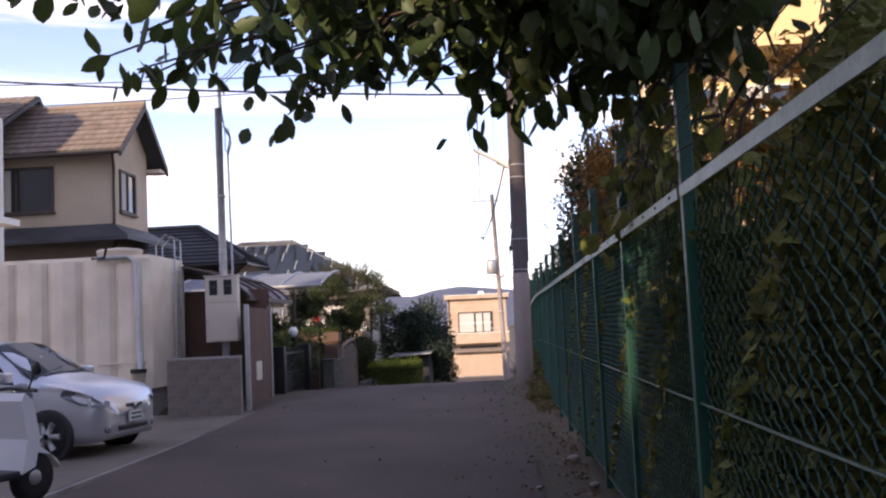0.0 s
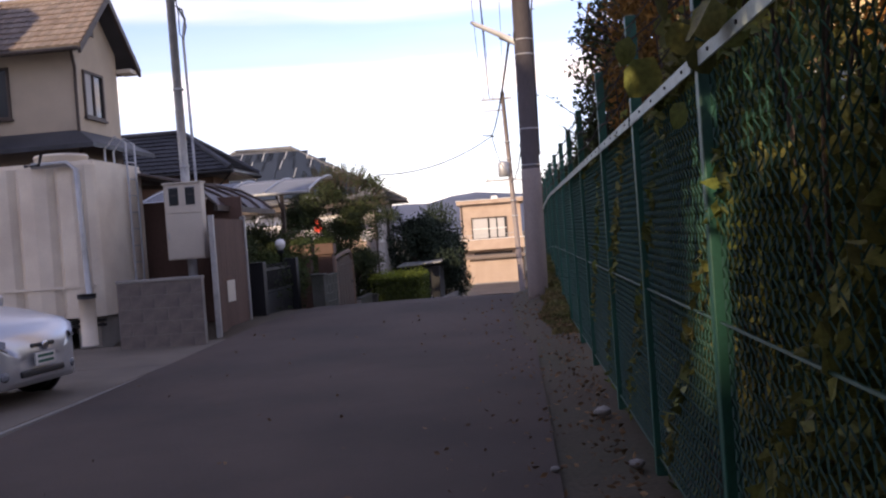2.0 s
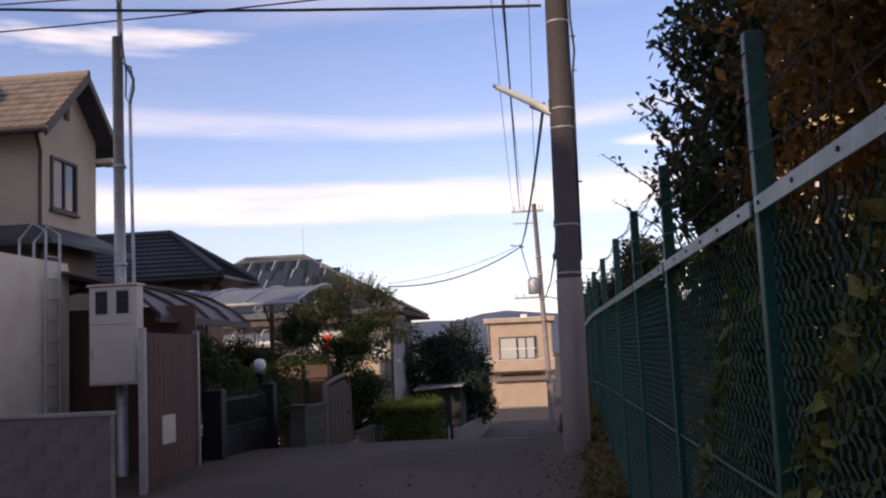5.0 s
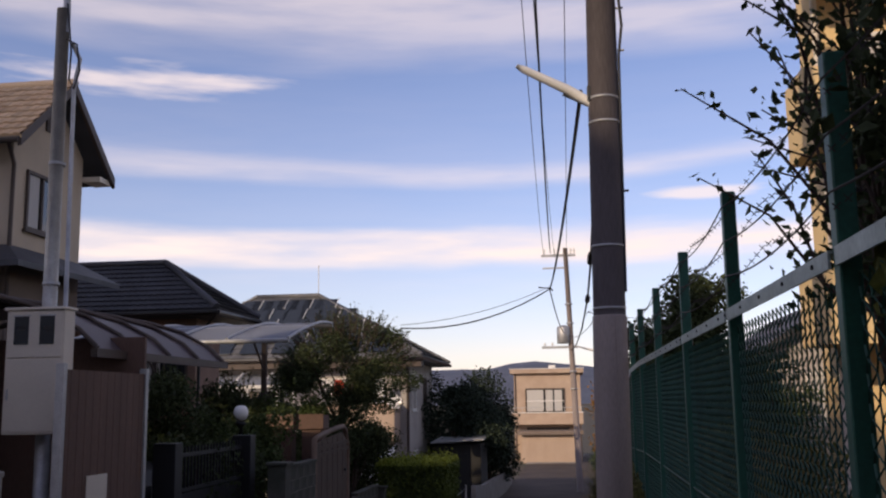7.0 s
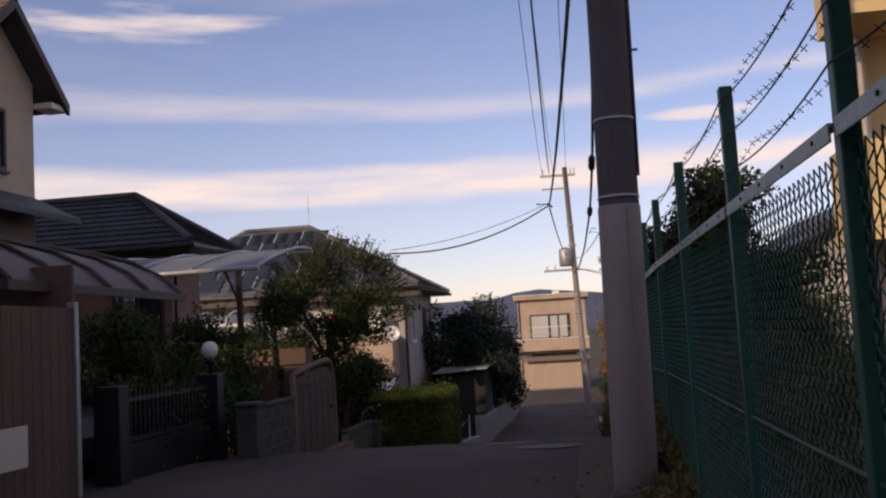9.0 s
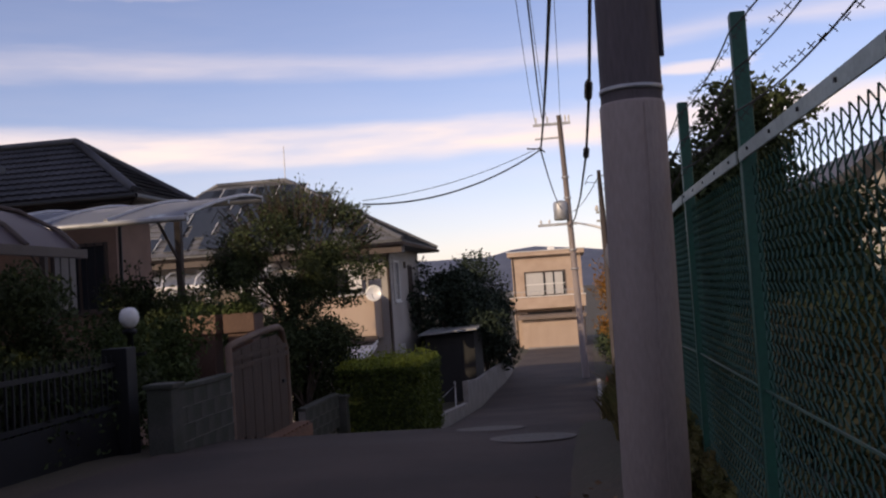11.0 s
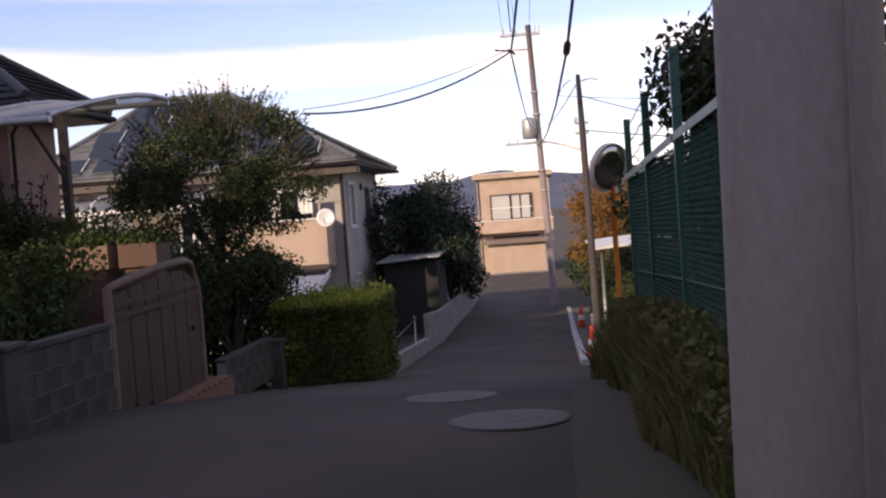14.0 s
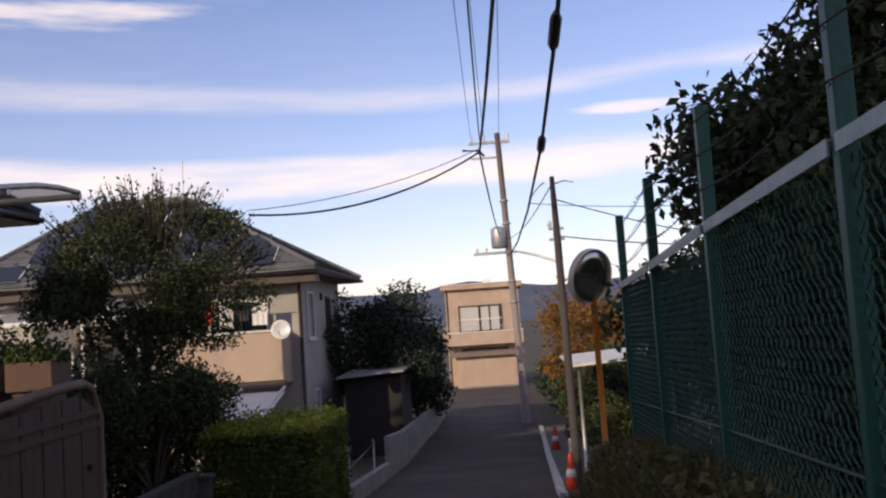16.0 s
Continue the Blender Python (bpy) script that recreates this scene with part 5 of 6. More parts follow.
def scooter():
    t = thing("motor_scooter", "white and black motor scooter parked on the slab", "scooter", at=(-4.0, 1.75, -.40), turn=66)
    for x in (.62, -.62):
        w = part("wheel", lathe([(.12, -.05), (.2, -.055), (.23, -.02), (.23, .02), (.2, .055), (.12, .05)], (0, 0, 0), 20), M["rubber"], t)
        w.matrix_local = pose(x, 0, .23, 90)
        part("hub", lathe([(.02, -.06), (.12, -.04), (.12, .04), (.02, .06)], (0, 0, 0), 14), M["steel"], w)
    part("front_shield", prism([(.36, .3), (.5, .35), (.56, .6), (.48, .95), (.4, 1.02), (.36, .95), (.42, .6)], "y", -.2, .2), M["scooter"], t, "white front shield")
    part("front_mudguard", prism([(.42, .4), (.5, .5), (.68, .5), (.86, .36), (.9, .28), (.78, .42), (.62, .46), (.48, .4)], "y", -.07, .07), M["scooter"], t)
    part("fork", tube([(.62, .09, .23), (.5, .09, .6)], .025, 7), M["plastic"], t)
    part("floor_board", box(-.2, -.17, .26, .42, .17, .33, .02), M["plastic"], t)
    part("body", prism([(-.2, .3), (-.15, .62), (-.3, .7), (-.85, .74), (-.95, .62), (-.7, .45), (-.4, .3)], "y", -.18, .18), M["scooter"], t, "white rear body")
    part("seat", prism([(-.12, .68), (-.1, .76), (-.3, .79), (-.8, .84), (-.86, .76), (-.3, .7)], "y", -.15, .15), M["plastic"], t, "black seat")
    part("engine", box(-.72, -.14, .18, -.3, .1, .4, .04), M["plastic"], t)
    part("handlebar", tube([(.4, -.34, 1.04), (.44, -.1, 1.06), (.44, .1, 1.06), (.4, .34, 1.04)], .018, 7), M["plastic"], t)
    part("headlight", lathe([(.02, -.05), (.1, -.03), (.11, .03), (.06, .06)], (0, 0, 0), 14), M["lamp_glass"], t).matrix_local = pose(.52, 0, 1.0, 0, 80)
    for s in (-1, 1):
        m = part("mirror", lathe([(.02, 0), (.06, .005), (.065, .02), (.02, .03)], (0, 0, 0), 12), M["plastic"], t)
        m.matrix_local = pose(.42, s * .3, 1.24, 0, 85)
        part("stalk", tube([(.4, s * .24, 1.05), (.43, s * .29, 1.22)], .008, 5), M["plastic"], t)
    part("stand", tube([(-.1, .12, .28), (-.2, .16, .0)], .015, 5), M["steel"], t)


scooter()


# ---- front gardens and carports ----
def board_fence():
    t = thing("board_fence", "dark brown board fence with a pale notice plate", "fence")
    y0, y1 = 12.35, 14.25
    n = 12
    for i in range(n):
        y = y0 + (y1 - y0) * i / n
        part("board", box(-4.36, y + .004, -.38, -4.335, y + (y1 - y0) / n - .004, 1.6), M["brown"], t)
    for z in (-.1, .7, 1.45):
        part("rail", box(-4.41, y0, z, -4.36, y1, z + .07), M["brown"], t)
    for y in (y0, y1):
        part("post", box(-4.4, y - .035, -.5, -4.31, y + .035, 1.66, .005), M["steel"], t)
    part("notice_plate", box(-4.333, 12.9, .12, -4.322, 13.35, .5, .004), M["box"], t, "pale blank notice plate")
    part("side_panel", box(-7.6, 14.25, -.5, -4.36, 14.3, 2.05), M["brown"], t)


def carport_dark():
    t = thing("carport", "curved dark polycarbonate carport roof on steel posts", "carport")
    y0, y1 = 13.6, 17.6
    prof = [(-8.6, 2.62), (-7.6, 2.66), (-6.6, 2.62), (-5.9, 2.5), (-5.3, 2.32), (-4.85, 2.08), (-4.62, 1.86)]
    for i in range(4):
        ya, yb = y0 + i, y0 + i + .96
        v = [(x, y, z + dz) for dz in (0, -.012) for y in (ya, yb) for x, z in prof]
        k = len(prof)
        f = [(j, j + 1, k + j + 1, k + j) for j in range(k - 1)] + [(2 * k + j, 3 * k + j, 3 * k + j + 1, 2 * k + j + 1) for j in range(k - 1)]
        part("roof_panel", raw("roof_panel", v, f, M["poly"], True), None, t, "smoky brown polycarbonate panel")
    for i in range(5):
        part("rib", tube([(x, y0 - .02 + i, z + .03) for x, z in prof], .03, 6), M["trim"], t)
    part("eave_beam", box(-4.66, y0 - .1, 1.78, -4.58, y1 + .1, 1.88), M["trim"], t)
    part("purlin", box(-6.63, y0 - .1, 2.5, -6.57, y1 + .1, 2.58), M["trim"], t)
    for y in (14.4, 17.0):
        part("post", box(-8.5, y - .06, gz(-8.5, y) - .1, -8.38, y + .06, 2.6), M["trim"], t)
        part("arm", tube([(-8.44, y, 2.0), (-8.3, y, 2.4), (-7.6, y, 2.58), (-6.6, y, 2.52)], .05, 7), M["trim"], t)


def carport_pale():
    t = thing("carport", "arched pale-panelled carport roof reaching over the gate", "carport")
    y0, y1, z0, z1 = 19.56, 22.7, 2.36, 2.9
    xs = [-8.4, -7.4, -6.35, -5.3, -4.18]
    prof = [(y0 + (y1 - y0) * u, z0 + (z1 - z0) * (1 - (1 - u) ** 1.5) - .1 * max(0, u - .75) * 4 * .4) for u in (0, .08, .18, .32, .5, .7, .85, 1)]
    for xa, xb in zip(xs, xs[1:]):
        bm = bmesh.new()
        rows = [[bm.verts.new((x, y, z + d)) for x in (xa + .03, xb - .03) for d in (.007, -.007)] for y, z in prof]
        for a, b in zip(rows, rows[1:]):
            for i, k in ((0, 2), (2, 3), (3, 1), (1, 0)):
                bm.faces.new((a[i], a[k], b[k], b[i]))
        for r in (rows[0], rows[-1]):
            bm.faces.new((r[0], r[1], r[3], r[2]))
        bmesh.ops.recalc_face_normals(bm, faces=bm.faces)
        part("roof_panel", bm, M["poly_pale"], t, "pale translucent panel")
    for x in xs:
        part("rib", tube([(x, y, z + .015) for y, z in prof], .032, 6), M["steel"], t)
    for k in (0, 4, 7):
        y, z = prof[k]
        part("edge_beam", tube([(xs[0], y, z - .03), (xs[-1] + .02, y, z - .03)], .04, 7), M["steel"], t)
    for x in (-8.0, -5.6):
        part("post", box(x - .05, y1 - .15, gz(x, y1) - .1, x + .05, y1 - .05, z1 - .1), M["trim"], t)
        part("strut", tube([(x, y1 - .1, 1.9), (x, y1 - 1.1, 2.72)], .025, 6), M["trim"], t)


def iron_gate():
    t = thing("iron_gate", "black iron driveway gate between dark gate posts", "gate")
    g = -.55
    for y in (15.0, 17.85):
        part("gate_post", box(-4.5, y - .12, g - .1, -4.2, y + .12, .75, .01), M["iron"], t)
    for z in (g + .12, .1, .55):
        part("rail", box(-4.37, 15.12, z, -4.33, 17.73, z + .05), M["iron"], t)
    n = 22
    bar = mesh_of("bar", box(-.011, -.011, 0, .011, .011, 1.15), M["iron"])
    for i in range(n):
        o = part("bar", bar, None, t)
        o.location = (-4.35, 15.2 + i * 2.45 / (n - 1), g + .08)
    part("lower_panel", box(-4.345, 15.13, g + .15, -4.335, 17.72, .08), M["iron"], t)


def garden_lamp():
    t = thing("garden_lamp", "round white globe lamp on a dark post", "lamp", at=(-4.94, 19.35, -.62))
    part("post", tube([(0, 0, 0), (0, 0, 1.5)], [.05, .04], 10), M["iron"], t)
    part("collar", lathe([(.04, 1.46), (.09, 1.5), (.09, 1.54), (.05, 1.56)], sides=14), M["iron"], t)
    part("globe", lathe([(.04, 1.56), (.08, 1.585), (.118, 1.64), (.13, 1.7), (.118, 1.76), (.08, 1.815), (.02, 1.83)], sides=20), M["globe"], t)
    part("cross_arm", box(-.2, -.02, 1.2, .2, .02, 1.24), M["iron"], t)


def arched_gate():
    g = -.7
    t = thing("garden_gate", "weathered brown board gate with an arched top", "gate", at=(0, 0, 0))
    y0, y1, x = 19.3, 21.75, -3.62

    def top(y):
        u = (y - y0) / (y1 - y0)
        return .62 + .16 * math.sin(min(1, u * 1.05) * math.pi * .5) - (.35 * max(0, (u - .88) / .12) ** 2)
    n = 6
    for i in range(n):
        a, b = y0 + .08 + (y1 - y0 - .16) * i / n, y0 + .08 + (y1 - y0 - .16) * (i + 1) / n
        part("board", prism([(a + .012, g + .12 - .06 * i), (b - .012, g + .12 - .06 * i), (b - .012, top(b) - .1), (a + .012, top(a) - .1)], "x", x - .02, x + .015), M["wood"], t)
    for z in (.42, .3):
        part("cross_rail", prism([(y0 + .05, z), (y1 - .05, z + .05), (y1 - .05, z + .11), (y0 + .05, z + .06)], "x", x + .015, x + .04), M["wood"], t)
    pts = [(x, y0 + .03, g - .05)] + [(x, y0 + .03 + (y1 - y0 - .06) * k / 14, top(y0 + (y1 - y0) * k / 14)) for k in range(15)] + [(x, y1 - .02, g - .45)]
    part("frame", tube(pts, .05, 8), M["wood_frame"], t, "pale worn rounded timber frame")
    part("latch", box(x + .02, y1 - .35, -.05, x + .05, y1 - .25, .0), M["iron"], t)


def gate_steps():
    t = thing("paved_step", "terracotta paved step at the garden gate", "step")
    part("bed", box(-4.6, 19.2, -1.0, -3.35, 22.0, -.74), M["brick"], t)
    tile = mesh_of("paver", box(.005, .005, 0, .195, .095, .03, .004), M["brick"])
    for i in range(6):
        for k in range(29):
            o = part("paver", tile, None, t)
            o.location = (-4.58 + i * .2 + (k % 2) * .02, 19.21 + k * .096, -.742 + .004 * ((i * 7 + k * 3) % 3))


board_fence()
carport_dark()
carport_pale()
iron_gate()
garden_lamp()
arched_gate()
gate_steps()
block_wall("block_wall", -3.68, 17.6, -3.56, 19.22, -.7, .3, "low dark block garden wall", m=M["block_dark"])
block_wall("block_wall", -3.66, 22.3, -3.54, 24.4, -1.15, -.55, "low dark block wall beside the garden gate", m=M["block_dark"])


def pillar(x, y, z0, z1, w=.3):
    t = thing("gate_pillar", "squat dark gate pillar", "pillar", group="gate pillars")
    part("shaft", box(x - w / 2, y - w / 2, z0, x + w / 2, y + w / 2, z1 - .05, .012), M["block_dark"], t)
    part("cap", box(x - w / 2 - .03, y - w / 2 - .03, z1 - .05, x + w / 2 + .03, y + w / 2 + .03, z1, .012), M["block_dark"], t)


pillar(-3.5, 24.5, -1.4, -.6, .2)
pillar(-3.64, 17.42, -.75, .36, .28)


def parked_dark_car():
    t = thing("car", "dark car parked under the carport", "car", at=(-6.7, 15.6, -.36), turn=0)
    part("body", prism([(1.9, .3), (1.95, .55), (1.8, .72), (1.0, .92), (.3, 1.38), (-1.2, 1.42), (-1.9, .95), (-1.95, .3)], "y", -.8, .8), M["plastic"], t, "dark painted body")
    for s in (-1, 1):
        part("headlight", box(1.72, s * .62 - .13, .58, 1.93, s * .62 + .13, .7, .03), M["lamp_glass"], t)
        for x in (1.25, -1.25):
            w = part("wheel", lathe([(.2, -.09), (.28, -.09), (.3, 0), (.28, .09), (.2, .09), (.02, .05)], (0, 0, 0), 20), M["rubber"], t)
            w.matrix_local = pose(x, s * .74, .3, 90)
    p = part("number_plate", box(1.95, -.17, .38, 1.97, .17, .55), M["white"], t, "white number plate")
    part("plate_bar", box(1.97, -.12, .43, 1.974, .12, .5), M["green"], p)
    part("windscreen", slab4((.95, -.7, .95), (.95, .7, .95), (.33, .6, 1.37), (.33, -.6, 1.37), .01), M["glass"], t)


parked_dark_car()


def left_siding_house():
    t = thing("house", "white clapboard house with a flat canopy beside the tank", "house")
    x1, y0 = -11.2, 14.3
    part("wall", box(-20, y0, -.5, x1, 15.9, 6.6), M["white"], t)
    for k in range(24):
        part("clapboard", box(-20, y0 - .03, 1.0 + k * .23, x1 + .02, y0, 1.2 + k * .23, .004), M["white"], t)
    part("canopy", slab4((-20, y0 - 1.2, 5.75), (x1 + .75, y0 - 1.2, 5.62), (x1 + .2, y0, 6.15), (-20, y0, 6.3), .1), M["white"], t)
    part("balcony_slab", box(-20, y0 - 1.3, 3.72, -9.95, y0 - .05, 3.86), M["white"], t, "pale balcony slab")
    # unseen upper block and roof, added to shade the beige house
    part("upper_shade_block", box(-20, y0 + .3, 6.6, -12.6, 15.8, 9.0), M["white"], t)
    part("roof", prism([(-20, 9.0), (-15.9, 9.0), (-16.6, 11.4), (-20, 11.8)], "y", y0 + .2, 15.9), M["tile_dark"], t)
    part("balcony_post", box(-10.3, y0 - 1.25, -.5, -10.15, y0 - 1.1, 3.72), M["white"], t)


left_siding_house()


def planter(x, y, w, label, m):
    t = thing("planter_box", label, "planter", group="planter boxes")
    g = gz(x, y) - .05
    part("stand", box(x + .05, y + .05, g, x + w - .05, y + .4, .72, .01), M["brown"], t)
    part("trough", box(x, y, .72, x + w, y + .45, 1.02, .015), m, t)
    rng = np.random.default_rng(int(abs(x) * 100))
    c = np.stack([rng.uniform(x, x + w, 900), rng.uniform(y, y + .45, 900), 1.0 + rng.exponential(.1, 900)], 1)
    part("foliage", leaf_mesh("foliage", c, .05, M["leaf_mid"], rng), None, t, kind="stuff")


planter(-5.25, 21.7, .55, "terracotta planter box with small plants", M["orange_wall"])
planter(-4.6, 21.75, .5, "brown planter box with small plants", M["brown"])
# ---- slope beyond the crest ----
def hedge():
    t = thing("box_hedge", "clipped box hedge, yellow-green on top", "hedge")
    rng = np.random.default_rng(11)
    x0, x1, y0, y1, z0, z1 = -3.75, -2.1, 25.0, 27.4, -1.6, -.22
    p = rng.uniform(0, 1, (14000, 3))
    face = rng.integers(0, 4, 14000)
    q = p.copy()
    d = rng.uniform(0, .12, 14000) ** 1.3
    q[face == 0, 1] = d[face == 0]
    q[face == 1, 0] = 1 - d[face == 1]
    q[face >= 2, 2] = 1 - d[face >= 2] * .7
    c = np.array([x0, y0, z0]) + q * np.array([x1 - x0, y1 - y0, z1 - z0]) + rng.normal(size=q.shape) * .03
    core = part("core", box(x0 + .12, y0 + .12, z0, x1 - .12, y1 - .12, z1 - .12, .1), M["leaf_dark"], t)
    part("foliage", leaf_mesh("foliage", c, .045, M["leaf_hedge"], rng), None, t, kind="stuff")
    # layer of brighter leaves paints the sun on the hedge top
    k = 5000
    c = np.stack([rng.uniform(x0, x1, k), rng.uniform(y0, y1, k), z1 + .01 + rng.exponential(.05, k)], 1)
    part("sunlit_top", leaf_mesh("sunlit_top", c, .04, M["leaf_sunlit_top"], rng), None, t, "yellow-green top leaves, sunlight put into their colour", kind="stuff")


def crown_tree(name, label, foot, fork, centre, radii, count, size, n, leaf, m, r0=.1, seed=1, group="", sprays=0):
    rng = np.random.default_rng(seed)
    t = thing(name, label, "tree" if "tree" in name else "shrub", group=group)
    bl = clumps(rng, centre, radii, count, size)
    limbs(rng, foot, fork, bl[:14], r0, M["bark"], t)
    pts = blob_points(rng, bl, n, .3)
    if sprays:
        bm = bmesh.new()
        extra = []
        for _ in range(sprays):
            d = rng.normal(size=3)
            d[2] = abs(d[2]) * 1.3
            d /= np.linalg.norm(d)
            a = Vector(np.asarray(centre) + d * np.asarray(radii) * .8)
            b = a + Vector(d * rng.uniform(.25, .6) * max(radii) * .5) + Vector((0, 0, .15))
            put_tube(bm, [a, a.lerp(b, .5) + Vector((0, 0, .03)), b], [.012, .008, .004], 4)
            for u in np.linspace(.1, 1, 12):
                q = a.lerp(b, u)
                extra += [(q.x + rng.normal() * .03, q.y + rng.normal() * .03, q.z + rng.normal() * .03)] * 1
        part("twig_spray", bm, M["bark"], t, kind="stuff")
        pts = np.concatenate([pts, extra])
    part("crown", leaf_mesh("crown", pts, leaf, m, rng), None, t, kind="stuff")
    return t


def shed():
    t = thing("lean_to_shed", "dark garden shed with a pale sheet roof", "shed")
    part("wall", box(-4.9, 43.2, -3.4, -3.05, 46.2, -.5), M["shed"], t)
    part("roof", slab4((-5.1, 42.8, -.42), (-2.9, 42.8, -.3), (-2.9, 46.5, -.2), (-5.1, 46.5, -.32), .05), M["steel"], t, "pale sheet roof")
    part("door", box(-4.5, 43.16, -3.2, -3.6, 43.2, -.9), M["shed"], t)


def retaining_wall():
    t = thing("retaining_wall", "low concrete retaining wall along the downhill lane", "wall")
    pts = [(-2.42, 29.0), (-2.56, 36.0), (-2.74, 46.0), (-2.85, 60.0)]
    for (xa, ya), (xb, yb) in zip(pts, pts[1:]):
        n = max(1, int((yb - ya) / 2))
        for i in range(n):
            a, b = i / n, (i + 1) / n
            x0, x1, y0, y1 = xa + (xb - xa) * a, xa + (xb - xa) * b, ya + (yb - ya) * a, ya + (yb - ya) * b
            h = .32 if y0 < 36 else .95
            z0, z1 = float(np.interp(y0, PY, PZ)), float(np.interp(y1, PY, PZ))
            bm = prism([(y0 + .005, z0 - .4), (y1 - .005, z1 - .4), (y1 - .005, z1 + h), (y0 + .005, z0 + h)], "x", -.16, 0)
            for v in bm.verts:
                v.co.x += x0 + (x1 - x0) * (v.co.y - y0) / (y1 - y0)
            part("wall_panel", bm, M["concrete"], t)
    f = thing("handrail", "thin grey steel handrail beside the slope", "handrail")
    for y in (30.2, 33.4):
        g = gz(-2.6, y)
        part("post", tube([(-2.62, y, g - .1), (-2.6, y, g + .95), (-2.62, y, g + 1.0)], .022, 6), M["steel"], f)
    part("rail", tube([(-2.6, 30.2, gz(-2.6, 30.2) + .6), (-2.6, 33.4, gz(-2.6, 33.4) + .9)], .016, 6), M["iron"], f)


def traffic_mirror():
    g = gz(1.75, 25.5)
    t = thing("traffic_mirror", "round convex traffic mirror on an orange post", "traffic mirror", at=(1.72, 25.4, g))
    part("post", tube([(.02, 0, -.2), (0, 0, 3.1)], [.042, .04], 12), M["orange"], t, "orange painted post")
    h = 1.62 - g
    d = part("mirror_face", lathe([(.36, 0), (.33, .03), (.22, .03), (.1, .04), (.005, .043)], (0, 0, 0), 32), M["mirror"], t, "dark convex mirror")
    d.matrix_local = pose(-.02, -.12, h, 104, 0, 42)
    r = part("rim", lathe([(.36, -.06), (.375, -.06), (.38, .02), (.372, .045), (.362, .02), (.36, .0)], (0, 0, 0), 32), M["cream"], t, "pale rim and hood")
    r.matrix_local = pose(-.02, -.12, h, 104, 0, 42)
    bk = part("back", lathe([(.02, -.1), (.25, -.07), (.375, -.035)], (0, 0, 0), 24), M["cream"], t)
    bk.matrix_local = pose(-.02, -.12, h, 104, 0, 42)
    part("bracket", box(-.06, -.1, h - .05, .06, .05, h + .05), M["steel"], t)


def cone(x, y, s=1.0):
    t = thing("traffic_cone", "red plastic traffic cone with a white band", "traffic cone", group="traffic cones", at=(x, y, gz(x, y)))
    part("base", box(-.17 * s, -.17 * s, 0, .17 * s, .17 * s, .03, .008), M["red"], t)
    part("body", lathe([(.13 * s, .03), (.09 * s, .28 * s), (.035 * s, .66 * s), (.03 * s, .68 * s)], sides=16), M["red"], t)
    part("band", lathe([(.096 * s, .27 * s), (.074 * s, .41 * s), (.07 * s, .41 * s), (.09 * s, .27 * s)], sides=16), M["white"], t)


def kerb_right():
    for k in range(11):
        y = 28.6 + k * 2.0
        x = float(np.interp(y, [28.5, 50], [1.2, 1.5]))
        z0, z1 = float(np.interp(y, PY, PZ)), float(np.interp(y + 2, PY, PZ))
        bm = prism([(y + .01, z0 - .2), (y + 1.99, z1 - .2), (y + 1.99, z1 + .09), (y + .01, z0 + .09)], "x", x, x + .14)
        solid("kerb.%03d" % (k + 1), bm, M["white_line"], "pale concrete kerb edging the lane", "kerb", kind="structure")
    strip("pavement", [(y, 1.34 + (y - 28.5) * .014, 4.6) for y in np.linspace(28.6, 50, 20)], M["slab"], .07, "pale concrete parking apron", "pavement")


def bollard():
    t = thing("delineator_post", "white and red reflective marker post", "marker post", at=(1.6, 31.4, gz(1.6, 31.4) + .05))
    part("post", tube([(0, 0, 0), (0, 0, .8)], .045, 10), M["white"], t)
    for z in (.1, .4):
        part("band", lathe([(.046, z), (.05, z), (.05, z + .14), (.046, z + .14)], sides=12), M["red"], t)


def right_canopy():
    t = thing("carport", "small pale carport roof over the apron", "carport")
    part("roof", slab4((1.75, 31.5, .12), (4.6, 31.5, .3), (4.6, 36, .3), (1.75, 36, .12), .05), M["white"], t)
    for x, y in ((1.9, 31.7), (4.4, 31.7), (1.9, 35.8), (4.4, 35.8)):
        part("post", tube([(x, y, gz(x, y)), (x, y, .14)], .04, 8), M["steel"], t)


def manhole(x, y, r, label):
    z = float(np.interp(y, PY, PZ))
    sl = math.degrees(math.atan((np.interp(y + .3, PY, PZ) - np.interp(y - .3, PY, PZ)) / .6))
    t = thing("manhole_cover", label, "manhole cover", group="manhole covers", at=(x, y, z + .014))
    t.matrix_world = pose(x, y, z + .005 - .02 * abs(2 * (x + 3.7) / 4.5 - 1), sl)
    part("ring", lathe([(r, 0), (r + .05, 0), (r + .05, .012), (r, .012)], sides=36), M["manhole"], t)
    c = part("cover", lathe([(r - .008, 0), (r - .008, .008), (.01, .009)], sides=36), M["manhole"], t)
    bm = bmesh.new()
    for k in range(3):
        q = r * (.3 + .25 * k)
        n = 20
        for i in range(n):
            a = 2 * math.pi * i / n
            put_box(bm, q * math.cos(a) - .02, q * math.sin(a) - .02, .009, q * math.cos(a) + .02, q * math.sin(a) + .02, .013)
    part("studs", bm, M["manhole"], c, kind="stuff")


hedge()
shed()
retaining_wall()
traffic_mirror()
cone(1.7, 41.0, 1.1)
cone(1.47, 29.6, 1.0)
kerb_right()
bollard()
right_canopy()
manhole(-.28, 18.6, .35, "round cast-iron manhole cover set in the asphalt")
manhole(.28, 17.1, .38, "round cast-iron manhole cover beside the pole")

